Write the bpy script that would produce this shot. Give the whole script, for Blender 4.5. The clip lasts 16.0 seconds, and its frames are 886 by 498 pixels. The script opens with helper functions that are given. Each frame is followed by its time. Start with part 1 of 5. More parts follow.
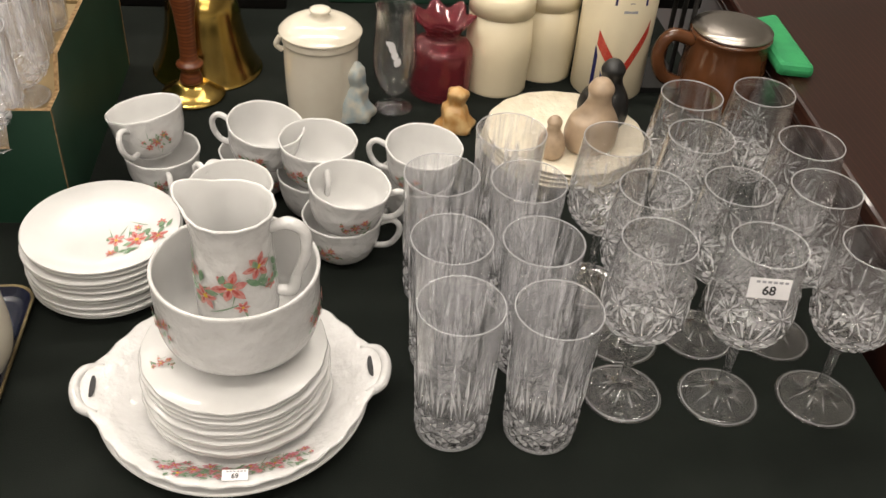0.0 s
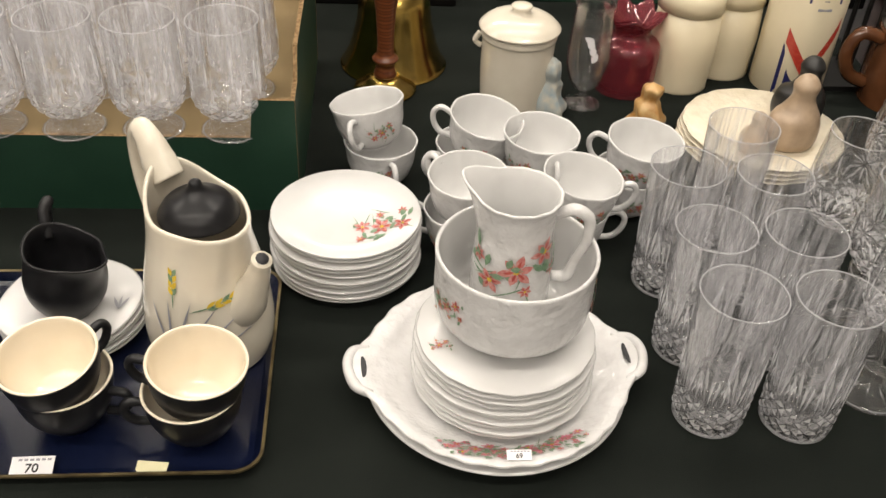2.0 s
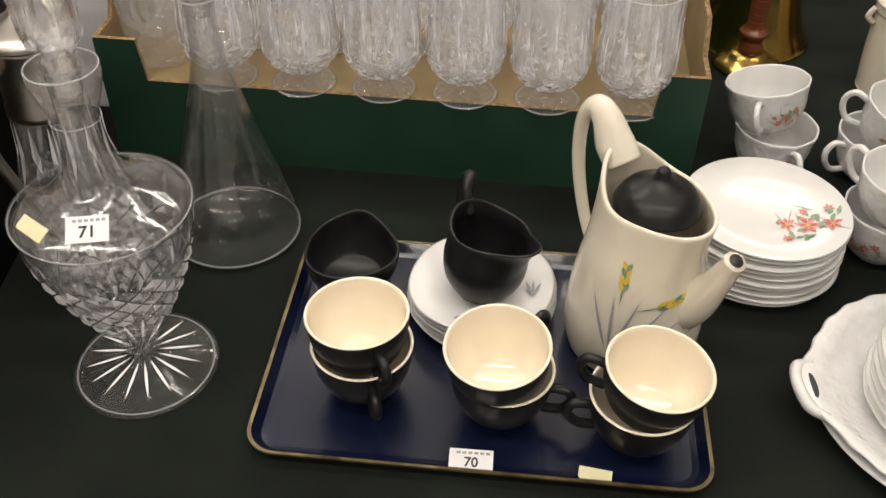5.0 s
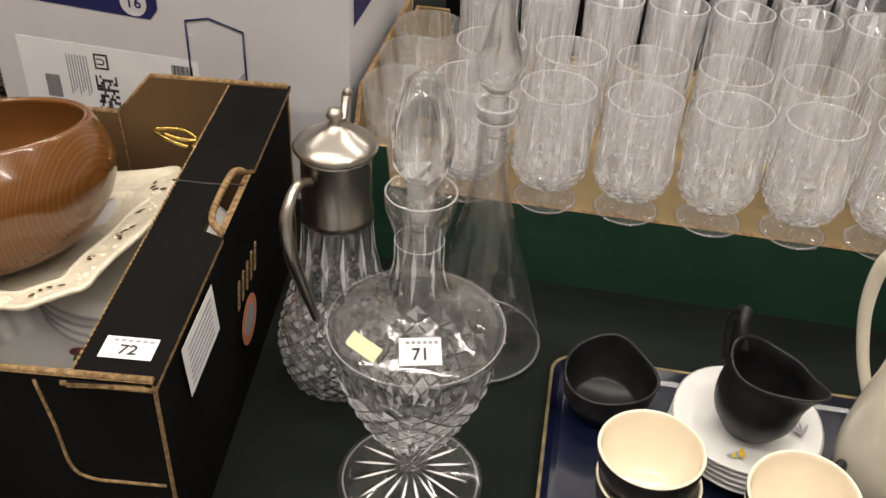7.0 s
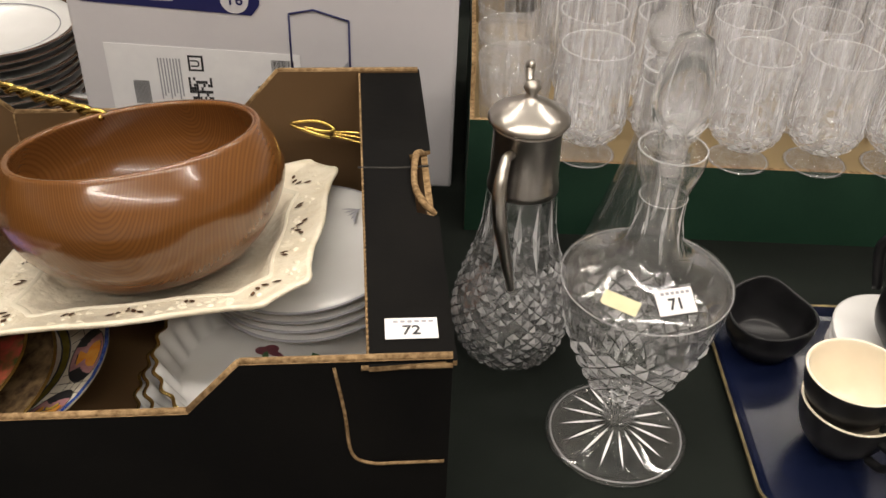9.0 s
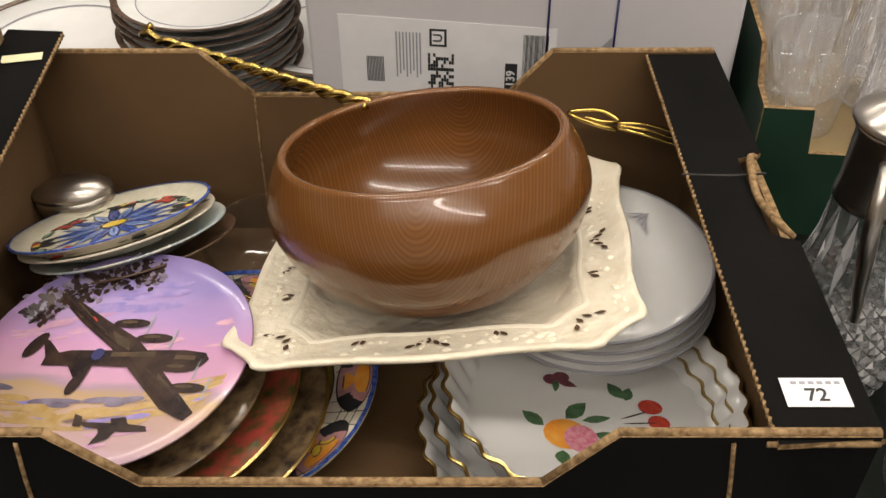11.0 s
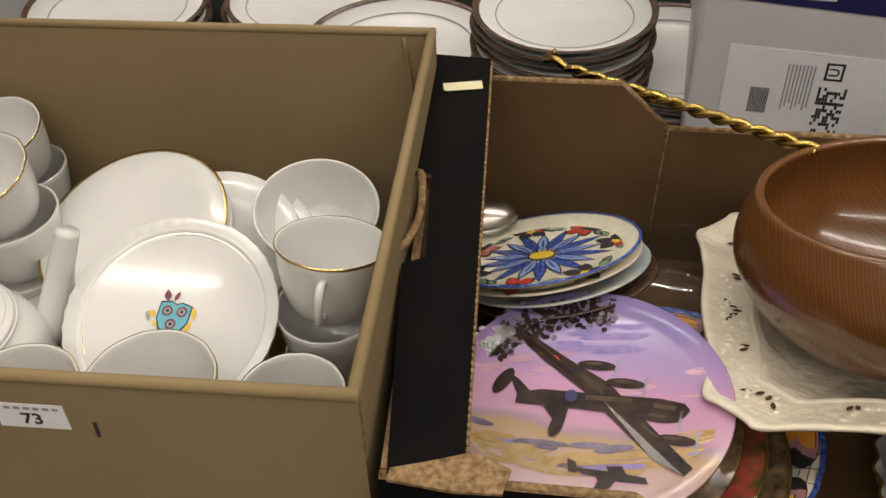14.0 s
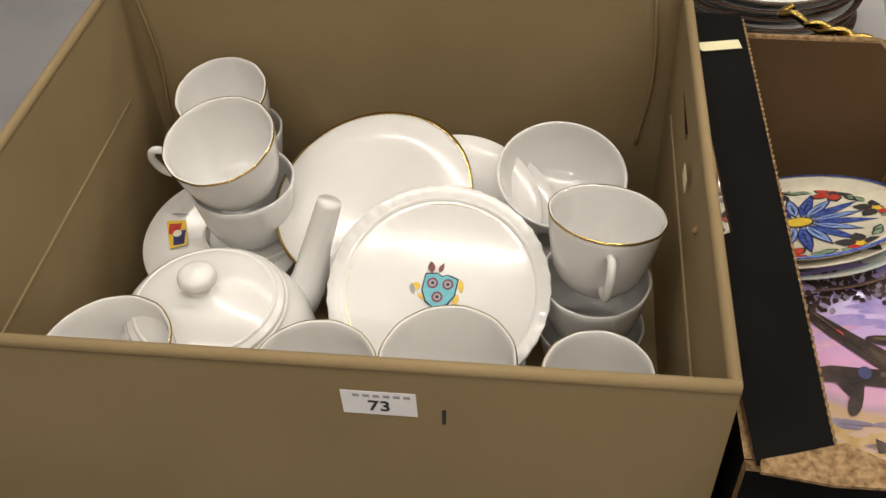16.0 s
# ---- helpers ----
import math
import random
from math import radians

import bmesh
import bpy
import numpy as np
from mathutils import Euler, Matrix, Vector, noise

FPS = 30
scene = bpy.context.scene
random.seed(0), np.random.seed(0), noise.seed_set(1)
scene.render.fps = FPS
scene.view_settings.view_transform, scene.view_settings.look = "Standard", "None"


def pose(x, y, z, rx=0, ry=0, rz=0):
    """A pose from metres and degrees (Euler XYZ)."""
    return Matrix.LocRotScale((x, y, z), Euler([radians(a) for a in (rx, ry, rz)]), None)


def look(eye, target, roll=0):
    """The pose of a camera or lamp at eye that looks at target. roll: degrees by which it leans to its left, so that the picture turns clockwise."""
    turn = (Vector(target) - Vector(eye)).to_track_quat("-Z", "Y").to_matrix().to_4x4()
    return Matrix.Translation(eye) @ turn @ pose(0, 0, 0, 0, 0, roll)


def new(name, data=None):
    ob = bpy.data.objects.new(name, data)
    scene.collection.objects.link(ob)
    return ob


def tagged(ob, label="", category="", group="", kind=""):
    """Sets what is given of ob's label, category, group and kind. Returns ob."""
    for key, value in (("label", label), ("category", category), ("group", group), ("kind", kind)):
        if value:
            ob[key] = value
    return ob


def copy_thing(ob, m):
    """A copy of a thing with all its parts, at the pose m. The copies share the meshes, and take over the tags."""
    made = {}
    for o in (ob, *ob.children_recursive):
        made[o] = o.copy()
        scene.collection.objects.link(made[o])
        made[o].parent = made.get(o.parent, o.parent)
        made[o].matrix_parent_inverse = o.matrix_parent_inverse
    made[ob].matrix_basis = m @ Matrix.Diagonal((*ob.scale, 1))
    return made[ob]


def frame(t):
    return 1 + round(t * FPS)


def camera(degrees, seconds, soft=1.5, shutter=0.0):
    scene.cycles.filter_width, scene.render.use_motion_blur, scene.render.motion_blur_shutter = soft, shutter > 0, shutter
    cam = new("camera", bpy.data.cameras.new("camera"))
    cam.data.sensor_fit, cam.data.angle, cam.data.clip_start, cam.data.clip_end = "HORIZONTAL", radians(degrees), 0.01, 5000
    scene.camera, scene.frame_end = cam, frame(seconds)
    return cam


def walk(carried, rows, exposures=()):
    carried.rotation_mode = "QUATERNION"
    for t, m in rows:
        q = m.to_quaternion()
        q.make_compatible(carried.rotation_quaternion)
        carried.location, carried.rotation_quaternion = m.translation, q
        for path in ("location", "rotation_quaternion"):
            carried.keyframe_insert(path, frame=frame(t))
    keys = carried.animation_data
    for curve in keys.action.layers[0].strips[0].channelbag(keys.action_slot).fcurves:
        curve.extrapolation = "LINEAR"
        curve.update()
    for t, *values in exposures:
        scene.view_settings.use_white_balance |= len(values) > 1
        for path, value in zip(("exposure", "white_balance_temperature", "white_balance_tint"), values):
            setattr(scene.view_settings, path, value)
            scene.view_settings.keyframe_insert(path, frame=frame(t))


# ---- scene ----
cam = camera(50.0, 16.0)
PATH = [
    (0, (0.353, 0.41, 0.695), (0.572, 1.959, -0.55), 4.5),
    (0.5, (0.301, 0.403, 0.702), (0.474, 1.952, -0.551), 4.5),
    (1, (0.25, 0.399, 0.697), (0.396, 1.956, -0.549), 4.2),
    (1.5, (0.199, 0.4, 0.692), (0.348, 1.957, -0.554), 4.1),
    (2, (0.14, 0.401, 0.683), (0.277, 1.961, -0.56), 3.5),
    (2.5, (0.08, 0.405, 0.677), (0.145, 1.964, -0.574), 3.1),
    (3, (0.045, 0.411, 0.669), (-0.019, 1.96, -0.594), 2.1),
    (3.2, (0.024, 0.415, 0.67), (-0.075, 1.956, -0.601), 2.0),
    (5.3, (-0.173, 0.474, 0.641), (-0.349, 1.965, -0.681), 0.8),
    (5.5, (-0.207, 0.465, 0.634), (-0.401, 1.982, -0.654), 1.1),
    (6, (-0.268, 0.468, 0.651), (-0.534, 1.993, -0.614), 1.8),
    (6.5, (-0.298, 0.465, 0.664), (-0.609, 2.021, -0.554), 2.6),
    (7, (-0.359, 0.467, 0.676), (-0.596, 2.053, -0.519), 3.3),
    (7.5, (-0.446, 0.452, 0.669), (-0.527, 2.076, -0.496), 4.1),
    (8, (-0.506, 0.44, 0.675), (-0.541, 2.047, -0.514), 3.5),
    (8.5, (-0.569, 0.422, 0.664), (-0.571, 2.024, -0.533), 3.1),
    (9, (-0.624, 0.409, 0.665), (-0.629, 2.006, -0.539), 2.3),
    (9.5, (-0.676, 0.422, 0.661), (-0.722, 2.022, -0.538), 1.0),
    (9.7, (-0.694, 0.436, 0.658), (-0.773, 2.032, -0.545), 0.7),
    (11.8, (-0.893, 0.559, 0.625), (-1.073, 2.014, -0.734), -0.6),
    (12, (-0.908, 0.561, 0.631), (-1.095, 2.008, -0.738), -0.7),
    (12.5, (-0.936, 0.554, 0.643), (-1.173, 2.003, -0.715), -1.3),
    (13, (-0.974, 0.554, 0.642), (-1.24, 1.998, -0.716), -1.3),
    (13.5, (-1.044, 0.534, 0.65), (-1.37, 1.982, -0.691), -1.7),
    (14, (-1.106, 0.52, 0.671), (-1.482, 1.971, -0.653), -2.1),
    (14.5, (-1.166, 0.512, 0.681), (-1.565, 1.971, -0.627), -1.9),
    (15, (-1.22, 0.496, 0.687), (-1.647, 1.944, -0.625), -2.1),
    (15.5, (-1.262, 0.491, 0.686), (-1.711, 1.9, -0.659), -3.2),
    (16, (-1.302, 0.51, 0.682), (-1.707, 1.858, -0.739), -3.7),
]
walk(cam, [(t, look(eye, target, roll)) for t, eye, target, roll in PATH], [(0, 0.0), (3.2, 0.0), (5.4, -0.20), (6.4, 0.0), (9.7, 0.0), (11.8, -0.18), (12.9, -0.20), (13.5, -0.42), (14, -0.54), (14.5, -0.24), (15, -0.20), (15.5, -0.36), (16, -0.40)])
scene.cycles.transparent_max_bounces = 40

# ---- world, lamps ----
world = bpy.data.worlds.new("hall"); scene.world = world; world.use_nodes = True
world.node_tree.nodes["Background"].inputs[0].default_value = (1.0, 0.95, 0.88, 1)
world.node_tree.nodes["Background"].inputs[1].default_value = 0.12


def V(*a): return Vector(a)


# ---- materials ----
def mat(name, col, rough=0.5, metal=0.0, col2=None, scale=40.0, bump=0.0, bscale=200.0, spec=0.5, coat=0.0, trans=0.0, ior=1.5, detail=4.0):
    m = bpy.data.materials.new(name); m.use_nodes = True
    nt = m.node_tree; b = nt.nodes["Principled BSDF"]; L = nt.links.new
    b.inputs["Base Color"].default_value = (*col, 1); b.inputs["Roughness"].default_value = rough
    b.inputs["Metallic"].default_value = metal; b.inputs["IOR"].default_value = ior
    b.inputs["Coat Weight"].default_value = coat; b.inputs["Transmission Weight"].default_value = trans
    b.inputs["Specular IOR Level"].default_value = spec
    tc = nt.nodes.new("ShaderNodeTexCoord")
    if col2:
        n = nt.nodes.new("ShaderNodeTexNoise"); n.inputs["Scale"].default_value = scale; n.inputs["Detail"].default_value = detail
        r = nt.nodes.new("ShaderNodeValToRGB"); r.color_ramp.elements[0].position = .35; r.color_ramp.elements[1].position = .68
        r.color_ramp.elements[0].color = (*col, 1); r.color_ramp.elements[1].color = (*col2, 1)
        L(tc.outputs["Object"], n.inputs["Vector"]); L(n.outputs["Fac"], r.inputs[0]); L(r.outputs[0], b.inputs["Base Color"])
    if bump:
        n2 = nt.nodes.new("ShaderNodeTexNoise"); n2.inputs["Scale"].default_value = bscale; n2.inputs["Detail"].default_value = 3
        bp = nt.nodes.new("ShaderNodeBump"); bp.inputs["Strength"].default_value = bump; bp.inputs["Distance"].default_value = 0.001 if bump < .9 else 0.003
        L(tc.outputs["Object"], n2.inputs["Vector"]); L(n2.outputs["Fac"], bp.inputs["Height"]); L(bp.outputs[0], b.inputs["Normal"])
    return m


def wood(name, c1, c2, c3, scale, rough, dist=3.0, axis='X', heart=(0, 0, 0)):
    m = mat(name, c1, rough, coat=0.3); nt = m.node_tree; b = nt.nodes["Principled BSDF"]; L = nt.links.new
    tc = nt.nodes.new("ShaderNodeTexCoord"); w = nt.nodes.new("ShaderNodeTexWave"); w.wave_type = 'RINGS'; w.rings_direction = axis
    w.inputs["Scale"].default_value = scale; w.inputs["Distortion"].default_value = dist; w.inputs["Detail"].default_value = 2; w.inputs["Detail Scale"].default_value = 1.2
    r = nt.nodes.new("ShaderNodeValToRGB"); r.color_ramp.elements[0].color = (*c1, 1); r.color_ramp.elements[1].color = (*c2, 1)
    e = r.color_ramp.elements.new(.55); e.color = (*c3, 1)
    n = nt.nodes.new("ShaderNodeTexNoise"); n.inputs["Scale"].default_value = 6
    mx = nt.nodes.new("ShaderNodeMix"); mx.data_type = 'RGBA'; mx.blend_type = 'MULTIPLY'; mx.inputs[0].default_value = .45
    mp = nt.nodes.new("ShaderNodeMapping"); mp.inputs["Location"].default_value = [-c for c in heart]; mp.inputs["Scale"].default_value = (1.5, .3, .8) if axis == 'Y' else (1, 1, 1)
    L(tc.outputs["Object"], mp.inputs[0]); L(mp.outputs[0], w.inputs["Vector"]); L(w.outputs["Fac"], r.inputs[0]); L(tc.outputs["Object"], n.inputs["Vector"])
    L(r.outputs[0], mx.inputs[6]); L(n.outputs["Fac"], mx.inputs[7]); L(mx.outputs[2], b.inputs["Base Color"])
    return m


def gradient(name, stops, y0, y1, noise_scale=14.0, amount=.5, rough=.12):
    """A glazed picture: colours in bands along local y, broken up by noise."""
    m = mat(name, (1, 1, 1), rough, coat=.1); nt = m.node_tree; b = nt.nodes["Principled BSDF"]; L = nt.links.new
    tc = nt.nodes.new("ShaderNodeTexCoord"); sx = nt.nodes.new("ShaderNodeSeparateXYZ"); mr = nt.nodes.new("ShaderNodeMapRange")
    mr.inputs[1].default_value = y0; mr.inputs[2].default_value = y1
    n = nt.nodes.new("ShaderNodeTexNoise"); n.inputs["Scale"].default_value = noise_scale; n.inputs["Detail"].default_value = 5
    mp = nt.nodes.new("ShaderNodeMapping"); mp.inputs["Scale"].default_value = (.45, 1.6, 1); mp.inputs["Rotation"].default_value = (0, 0, .25)
    mth = nt.nodes.new("ShaderNodeMath"); mth.operation = 'MULTIPLY_ADD'; mth.inputs[1].default_value = amount
    sub = nt.nodes.new("ShaderNodeMath"); sub.operation = 'SUBTRACT'; sub.inputs[1].default_value = .5 * amount
    r = nt.nodes.new("ShaderNodeValToRGB"); cr = r.color_ramp
    cr.elements[0].position = stops[0][0]; cr.elements[0].color = (*stops[0][1], 1); cr.elements[1].position = stops[-1][0]; cr.elements[1].color = (*stops[-1][1], 1)
    for p, c in stops[1:-1]:
        e = cr.elements.new(p); e.color = (*c, 1)
    L(tc.outputs["Object"], sx.inputs[0]); L(sx.outputs[1], mr.inputs[0]); L(tc.outputs["Object"], mp.inputs[0]); L(mp.outputs[0], n.inputs["Vector"])
    L(n.outputs["Fac"], mth.inputs[0]); L(mr.outputs[0], mth.inputs[2]); L(mth.outputs[0], sub.inputs[0]); L(sub.outputs[0], r.inputs[0]); L(r.outputs[0], b.inputs["Base Color"])
    return m


PORC = mat("porcelain", (.67, .668, .66), .2, col2=(.63, .627, .617), scale=18, bump=.05, bscale=60, coat=.15)
CHINA = mat("bone_china", (.70, .697, .68), .18, col2=(.66, .657, .64), scale=18, bump=.04, bscale=60, coat=.2)
RELIEF = mat("relief_porcelain", (.67, .667, .663), .2, col2=(.61, .604, .598), scale=60, bump=1.0, bscale=70, coat=.3)
CREAM = mat("cream_glaze", (.72, .67, .56), .16, col2=(.68, .62, .51), scale=20, bump=.05, bscale=90, coat=.4)
IVORY = mat("ivory_ware", (.76, .70, .57), .3, col2=(.68, .61, .47), scale=50, bump=1.0, bscale=75)
IVORYP = mat("ivory_plain", (.74, .69, .56), .25, col2=(.68, .62, .50), scale=14)
INSIDE = mat("cup_inside", (.80, .72, .58), .15, col2=(.76, .67, .52), scale=25, coat=.5)
BLACKG = mat("black_satin_glaze", (.008, .008, .009), .34, col2=(.013, .013, .0145), scale=60, bump=.05, spec=.3)
GOLD = mat("gilt", (.75, .55, .20), .25, 1.0, col2=(.6, .42, .15), scale=80)
BRASS = mat("brass", (.55, .38, .10), .22, 1.0, col2=(.35, .24, .07), scale=18, bump=.1, bscale=60)
SILVER = mat("silver_plate", (.50, .47, .43), .28, 1.0, col2=(.42, .39, .35), scale=30, bump=.08, bscale=90)


def glassy(name, clear, haze, streak=0.0, tint=(1, 1, 1), gloss=.75):
    """Thin glassware: see-through, Fresnel gloss, some refraction; haze: white mixed in for ceiling light the crystal
    would catch; streak: that haze gathered into upright bands, as in fluted crystal.
    """
    m = bpy.data.materials.new(name); m.use_nodes = True; nt = m.node_tree; nt.nodes.clear(); N, L = nt.nodes.new, nt.links.new
    out = N("ShaderNodeOutputMaterial"); tr = N("ShaderNodeBsdfTransparent"); gl = N("ShaderNodeBsdfGlass"); df = N("ShaderNodeBsdfTranslucent"); dd = N("ShaderNodeBsdfDiffuse"); go = N("ShaderNodeBsdfGlossy"); fr = N("ShaderNodeLayerWeight")
    tr.inputs[0].default_value = (*tint, 1); gl.inputs["IOR"].default_value = 1.45; gl.inputs["Roughness"].default_value = .02; go.inputs["Roughness"].default_value = .05; fr.inputs["Blend"].default_value = .5
    df.inputs[0].default_value = dd.inputs[0].default_value = (.88, .88, .92, 1)
    def math_(op, a, b):
        x = N("ShaderNodeMath"); x.operation = op
        for k, v in enumerate((a, b)):
            if isinstance(v, (int, float)): x.inputs[k].default_value = v
            else: L(v, x.inputs[k])
        return x.outputs[0]
    def mix(f, a, b):
        x = N("ShaderNodeMixShader"); L(a.outputs[0], x.inputs[1]); L(b.outputs[0], x.inputs[2])
        if isinstance(f, (int, float)): x.inputs[0].default_value = f
        else: L(f, x.inputs[0])
        return x
    veil = haze
    if streak:
        tc = N("ShaderNodeTexCoord"); mp = N("ShaderNodeMapping"); mp.inputs["Scale"].default_value = (1, 1, .07); nz = N("ShaderNodeTexNoise"); nz.inputs["Scale"].default_value = streak; nz.inputs["Detail"].default_value = 2
        L(tc.outputs["Object"], mp.inputs[0]); L(mp.outputs[0], nz.inputs["Vector"])
        veil = math_('MULTIPLY', math_('MAXIMUM', math_('MULTIPLY', math_('SUBTRACT', nz.outputs["Fac"], .40), 6.0), .25), haze)
    body = mix(1 - clear, tr, gl); body = mix(veil, body, mix(.4, dd, df))
    shine = math_('ADD', math_('MULTIPLY', math_('POWER', fr.outputs["Facing"], 3.0), gloss), .05); last = mix(shine, body, go); L(last.outputs[0], out.inputs[0])
    return m


def cut_glint(name, low, high, power):
    """Facets cut into crystal: glints put in as white, each facet opaque in its own random measure."""
    m = bpy.data.materials.new(name); m.use_nodes = True; nt = m.node_tree; nt.nodes.clear(); N, L = nt.nodes.new, nt.links.new
    out = N("ShaderNodeOutputMaterial"); tr = N("ShaderNodeBsdfTransparent"); dd = N("ShaderNodeBsdfDiffuse"); df = N("ShaderNodeBsdfTranslucent"); go = N("ShaderNodeBsdfGlossy"); ge = N("ShaderNodeNewGeometry")
    dd.inputs[0].default_value = (.95, .95, .97, 1); df.inputs[0].default_value = (.95, .95, .97, 1); go.inputs["Roughness"].default_value = .08; tr.inputs[0].default_value = (.97, .97, .98, 1)
    pw = N("ShaderNodeMath"); pw.operation = 'POWER'; pw.inputs[1].default_value = power; L(ge.outputs["Random Per Island"], pw.inputs[0])
    mr = N("ShaderNodeMapRange"); mr.inputs[3].default_value = low; mr.inputs[4].default_value = high; L(pw.outputs[0], mr.inputs[0])
    a = N("ShaderNodeMixShader"); a.inputs[0].default_value = .35; L(dd.outputs[0], a.inputs[1]); L(df.outputs[0], a.inputs[2])
    b = N("ShaderNodeMixShader"); b.inputs[0].default_value = .22; L(a.outputs[0], b.inputs[1]); L(go.outputs[0], b.inputs[2])
    c = N("ShaderNodeMixShader"); L(mr.outputs[0], c.inputs[0]); L(tr.outputs[0], c.inputs[1]); L(b.outputs[0], c.inputs[2]); L(c.outputs[0], out.inputs[0])
    return m


GLASS = glassy("clear_glass", .80, .012)
FLASKG = glassy("thin_clear_glass", .90, .010)
CRYSTAL = glassy("lead_crystal", .90, .155, 230)
WINECUT = glassy("cut_wine_crystal", .86, .032, 120)
GOBCUT = glassy("cut_goblet_crystal", .90, .20, 150)
DECCUT = glassy("cut_decanter_crystal", .86, .012, 90)
CLARCUT = glassy("cut_claret_crystal", .86, .03, 110)
STOPPER = glassy("faceted_stopper_crystal", .35, .03)
# white of the cuts stands in for sparkle of refracted ceiling light
FACET = cut_glint("facet_glints", .03, 1.0, 1.5)
STROKE = cut_glint("stroke_glints", .15, .95, 1.1)
# rim and edge highlights painted as a thin part-opaque white
RIMG = cut_glint("rim_highlight", .30, .34, 1.0)
RUBY = mat("cranberry_glass", (.36, .06, .08), .05, trans=.7, ior=1.5)
CLOTH = mat("table_cloth", (.0075, .0095, .008), .9, col2=(.0115, .0142, .012), scale=9, bump=.5, bscale=900, spec=.1)
TRAYM = mat("navy_lacquer", (.003, .0055, .020), .26, col2=(.005, .008, .028), scale=12, bump=.06, bscale=50, coat=.1)
TRAYR = mat("worn_gilt_edge", (.22, .17, .08), .4, .6, col2=(.08, .06, .03), scale=60)
CARD = mat("brown_cardboard", (.27, .200, .105), .8, col2=(.24, .176, .090), scale=7, bump=.25, bscale=350, spec=.2)
CARDIN = mat("kraft_lining", (.128, .076, .036), .75, col2=(.104, .060, .027), scale=8, bump=.2, bscale=300, spec=.2)
CARDEDGE = mat("cut_cardboard", (.33, .22, .115), .9, col2=(.13, .078, .036), scale=220, bump=.8, bscale=260, spec=.1)
CARDBLACK = mat("black_printed_card", (.0035, .0033, .0033), .75, col2=(.006, .0055, .005), scale=10, bump=.25, bscale=120, spec=.06)
CARDGREEN = mat("green_printed_card", (.008, .032, .018), .6, col2=(.012, .042, .024), scale=9, bump=.2, bscale=200, spec=.3)
CARDWHITE = mat("white_box_board", (.62, .60, .62), .5, col2=(.56, .54, .57), scale=5, bump=.1, bscale=90)
PAPER = mat("white_paper", (.80, .79, .80), .7, col2=(.74, .73, .75), scale=30)
YELLOW = mat("yellow_sticker", (.70, .66, .42), .7, col2=(.64, .60, .38), scale=60)
INK = mat("black_ink", (.02, .02, .022), .6)
GREYINK = mat("grey_ink", (.30, .30, .33), .6)
NAVY = mat("navy_print", (.012, .014, .09), .5)
ORANGE = mat("orange_sticker", (.62, .20, .09), .5, col2=(.5, .2, .1), scale=200)
TEAK = wood("teak", (.205, .082, .021), (.222, .091, .024), (.160, .062, .016), 44, .22, 1.1, 'Y', (.02, 0, .10))
MAHOG = wood("mahogany", (.032, .011, .007), (.046, .015, .009), (.02, .007, .005), 18, .35, 3, 'Y')
TURNED = wood("turned_wood", (.20, .06, .02), (.26, .085, .03), (.12, .03, .012), 30, .3)
CREAMP = mat("cream_plastic", (.72, .64, .46), .35, col2=(.68, .6, .43), scale=10)
TAN = mat("tan_pottery", (.42, .31, .21), .35, col2=(.30, .22, .15), scale=45)
BROWNG = mat("brown_treacle_glaze", (.13, .05, .02), .15, col2=(.08, .03, .012), scale=20, coat=.5)
BLACK = mat("black_paint", (.012, .012, .012), .4)
BLUEG = mat("blue_grey_pottery", (.30, .38, .42), .3, col2=(.52, .50, .42), scale=70)
GINGER = mat("ginger_pottery", (.45, .22, .06), .3, col2=(.6, .42, .2), scale=60)
GREENP = mat("green_leaf_paint", (.11, .22, .12), .3, col2=(.24, .33, .22), scale=300)
ROSECORE = mat("rose_heart_paint", (.34, .035, .03), .3, col2=(.45, .08, .05), scale=260)
CORALP = mat("coral_petal_paint", (.48, .13, .12), .3, col2=(.60, .32, .29), scale=260)
PINKP = mat("pink_petal_paint", (.50, .12, .19), .3, col2=(.60, .28, .33), scale=260)
REDP = mat("red_paint", (.42, .035, .025), .25, col2=(.5, .07, .04), scale=200)
ORANGEP = mat("orange_paint", (.72, .26, .03), .25, col2=(.75, .38, .07), scale=90)
YELLOWP = mat("yellow_paint", (.72, .52, .06), .25, col2=(.62, .42, .05), scale=120)
BLUEP = mat("blue_paint", (.02, .04, .25), .25, col2=(.09, .17, .48), scale=260)
TEALP = mat("teal_paint", (.09, .36, .45), .3, col2=(.13, .42, .5), scale=200)
PURPLEP = mat("plum_paint", (.12, .03, .05), .3, col2=(.2, .06, .07), scale=200)
DARKP = mat("aircraft_paint", (.018, .012, .014), .2, col2=(.055, .034, .026), scale=60)
# brown glaze of plate rims; also the painted shade of the dish piercings
DARKRIM = mat("dark_rim_and_hole_shade", (.06, .035, .025), .25, col2=(.11, .065, .04), scale=60)
TUBEGLOW = bpy.data.materials.new("lit_tube"); TUBEGLOW.use_nodes = True
TUBEGLOW.node_tree.nodes["Principled BSDF"].inputs["Emission Color"].default_value = (1, .93, .84, 1); TUBEGLOW.node_tree.nodes["Principled BSDF"].inputs["Emission Strength"].default_value = 14
PLANESKY = gradient("painted_evening_sky", [(0, (.44, .30, .42)), (.14, (.52, .36, .40)), (.34, (.42, .29, .16)), (.38, (.36, .25, .32)), (.42, (.52, .30, .42)), (.56, (.52, .28, .46)), (.70, (.38, .26, .50)), (.85, (.25, .20, .44)), (1, (.22, .17, .36))], -.106, .106, 22, .22, .2)
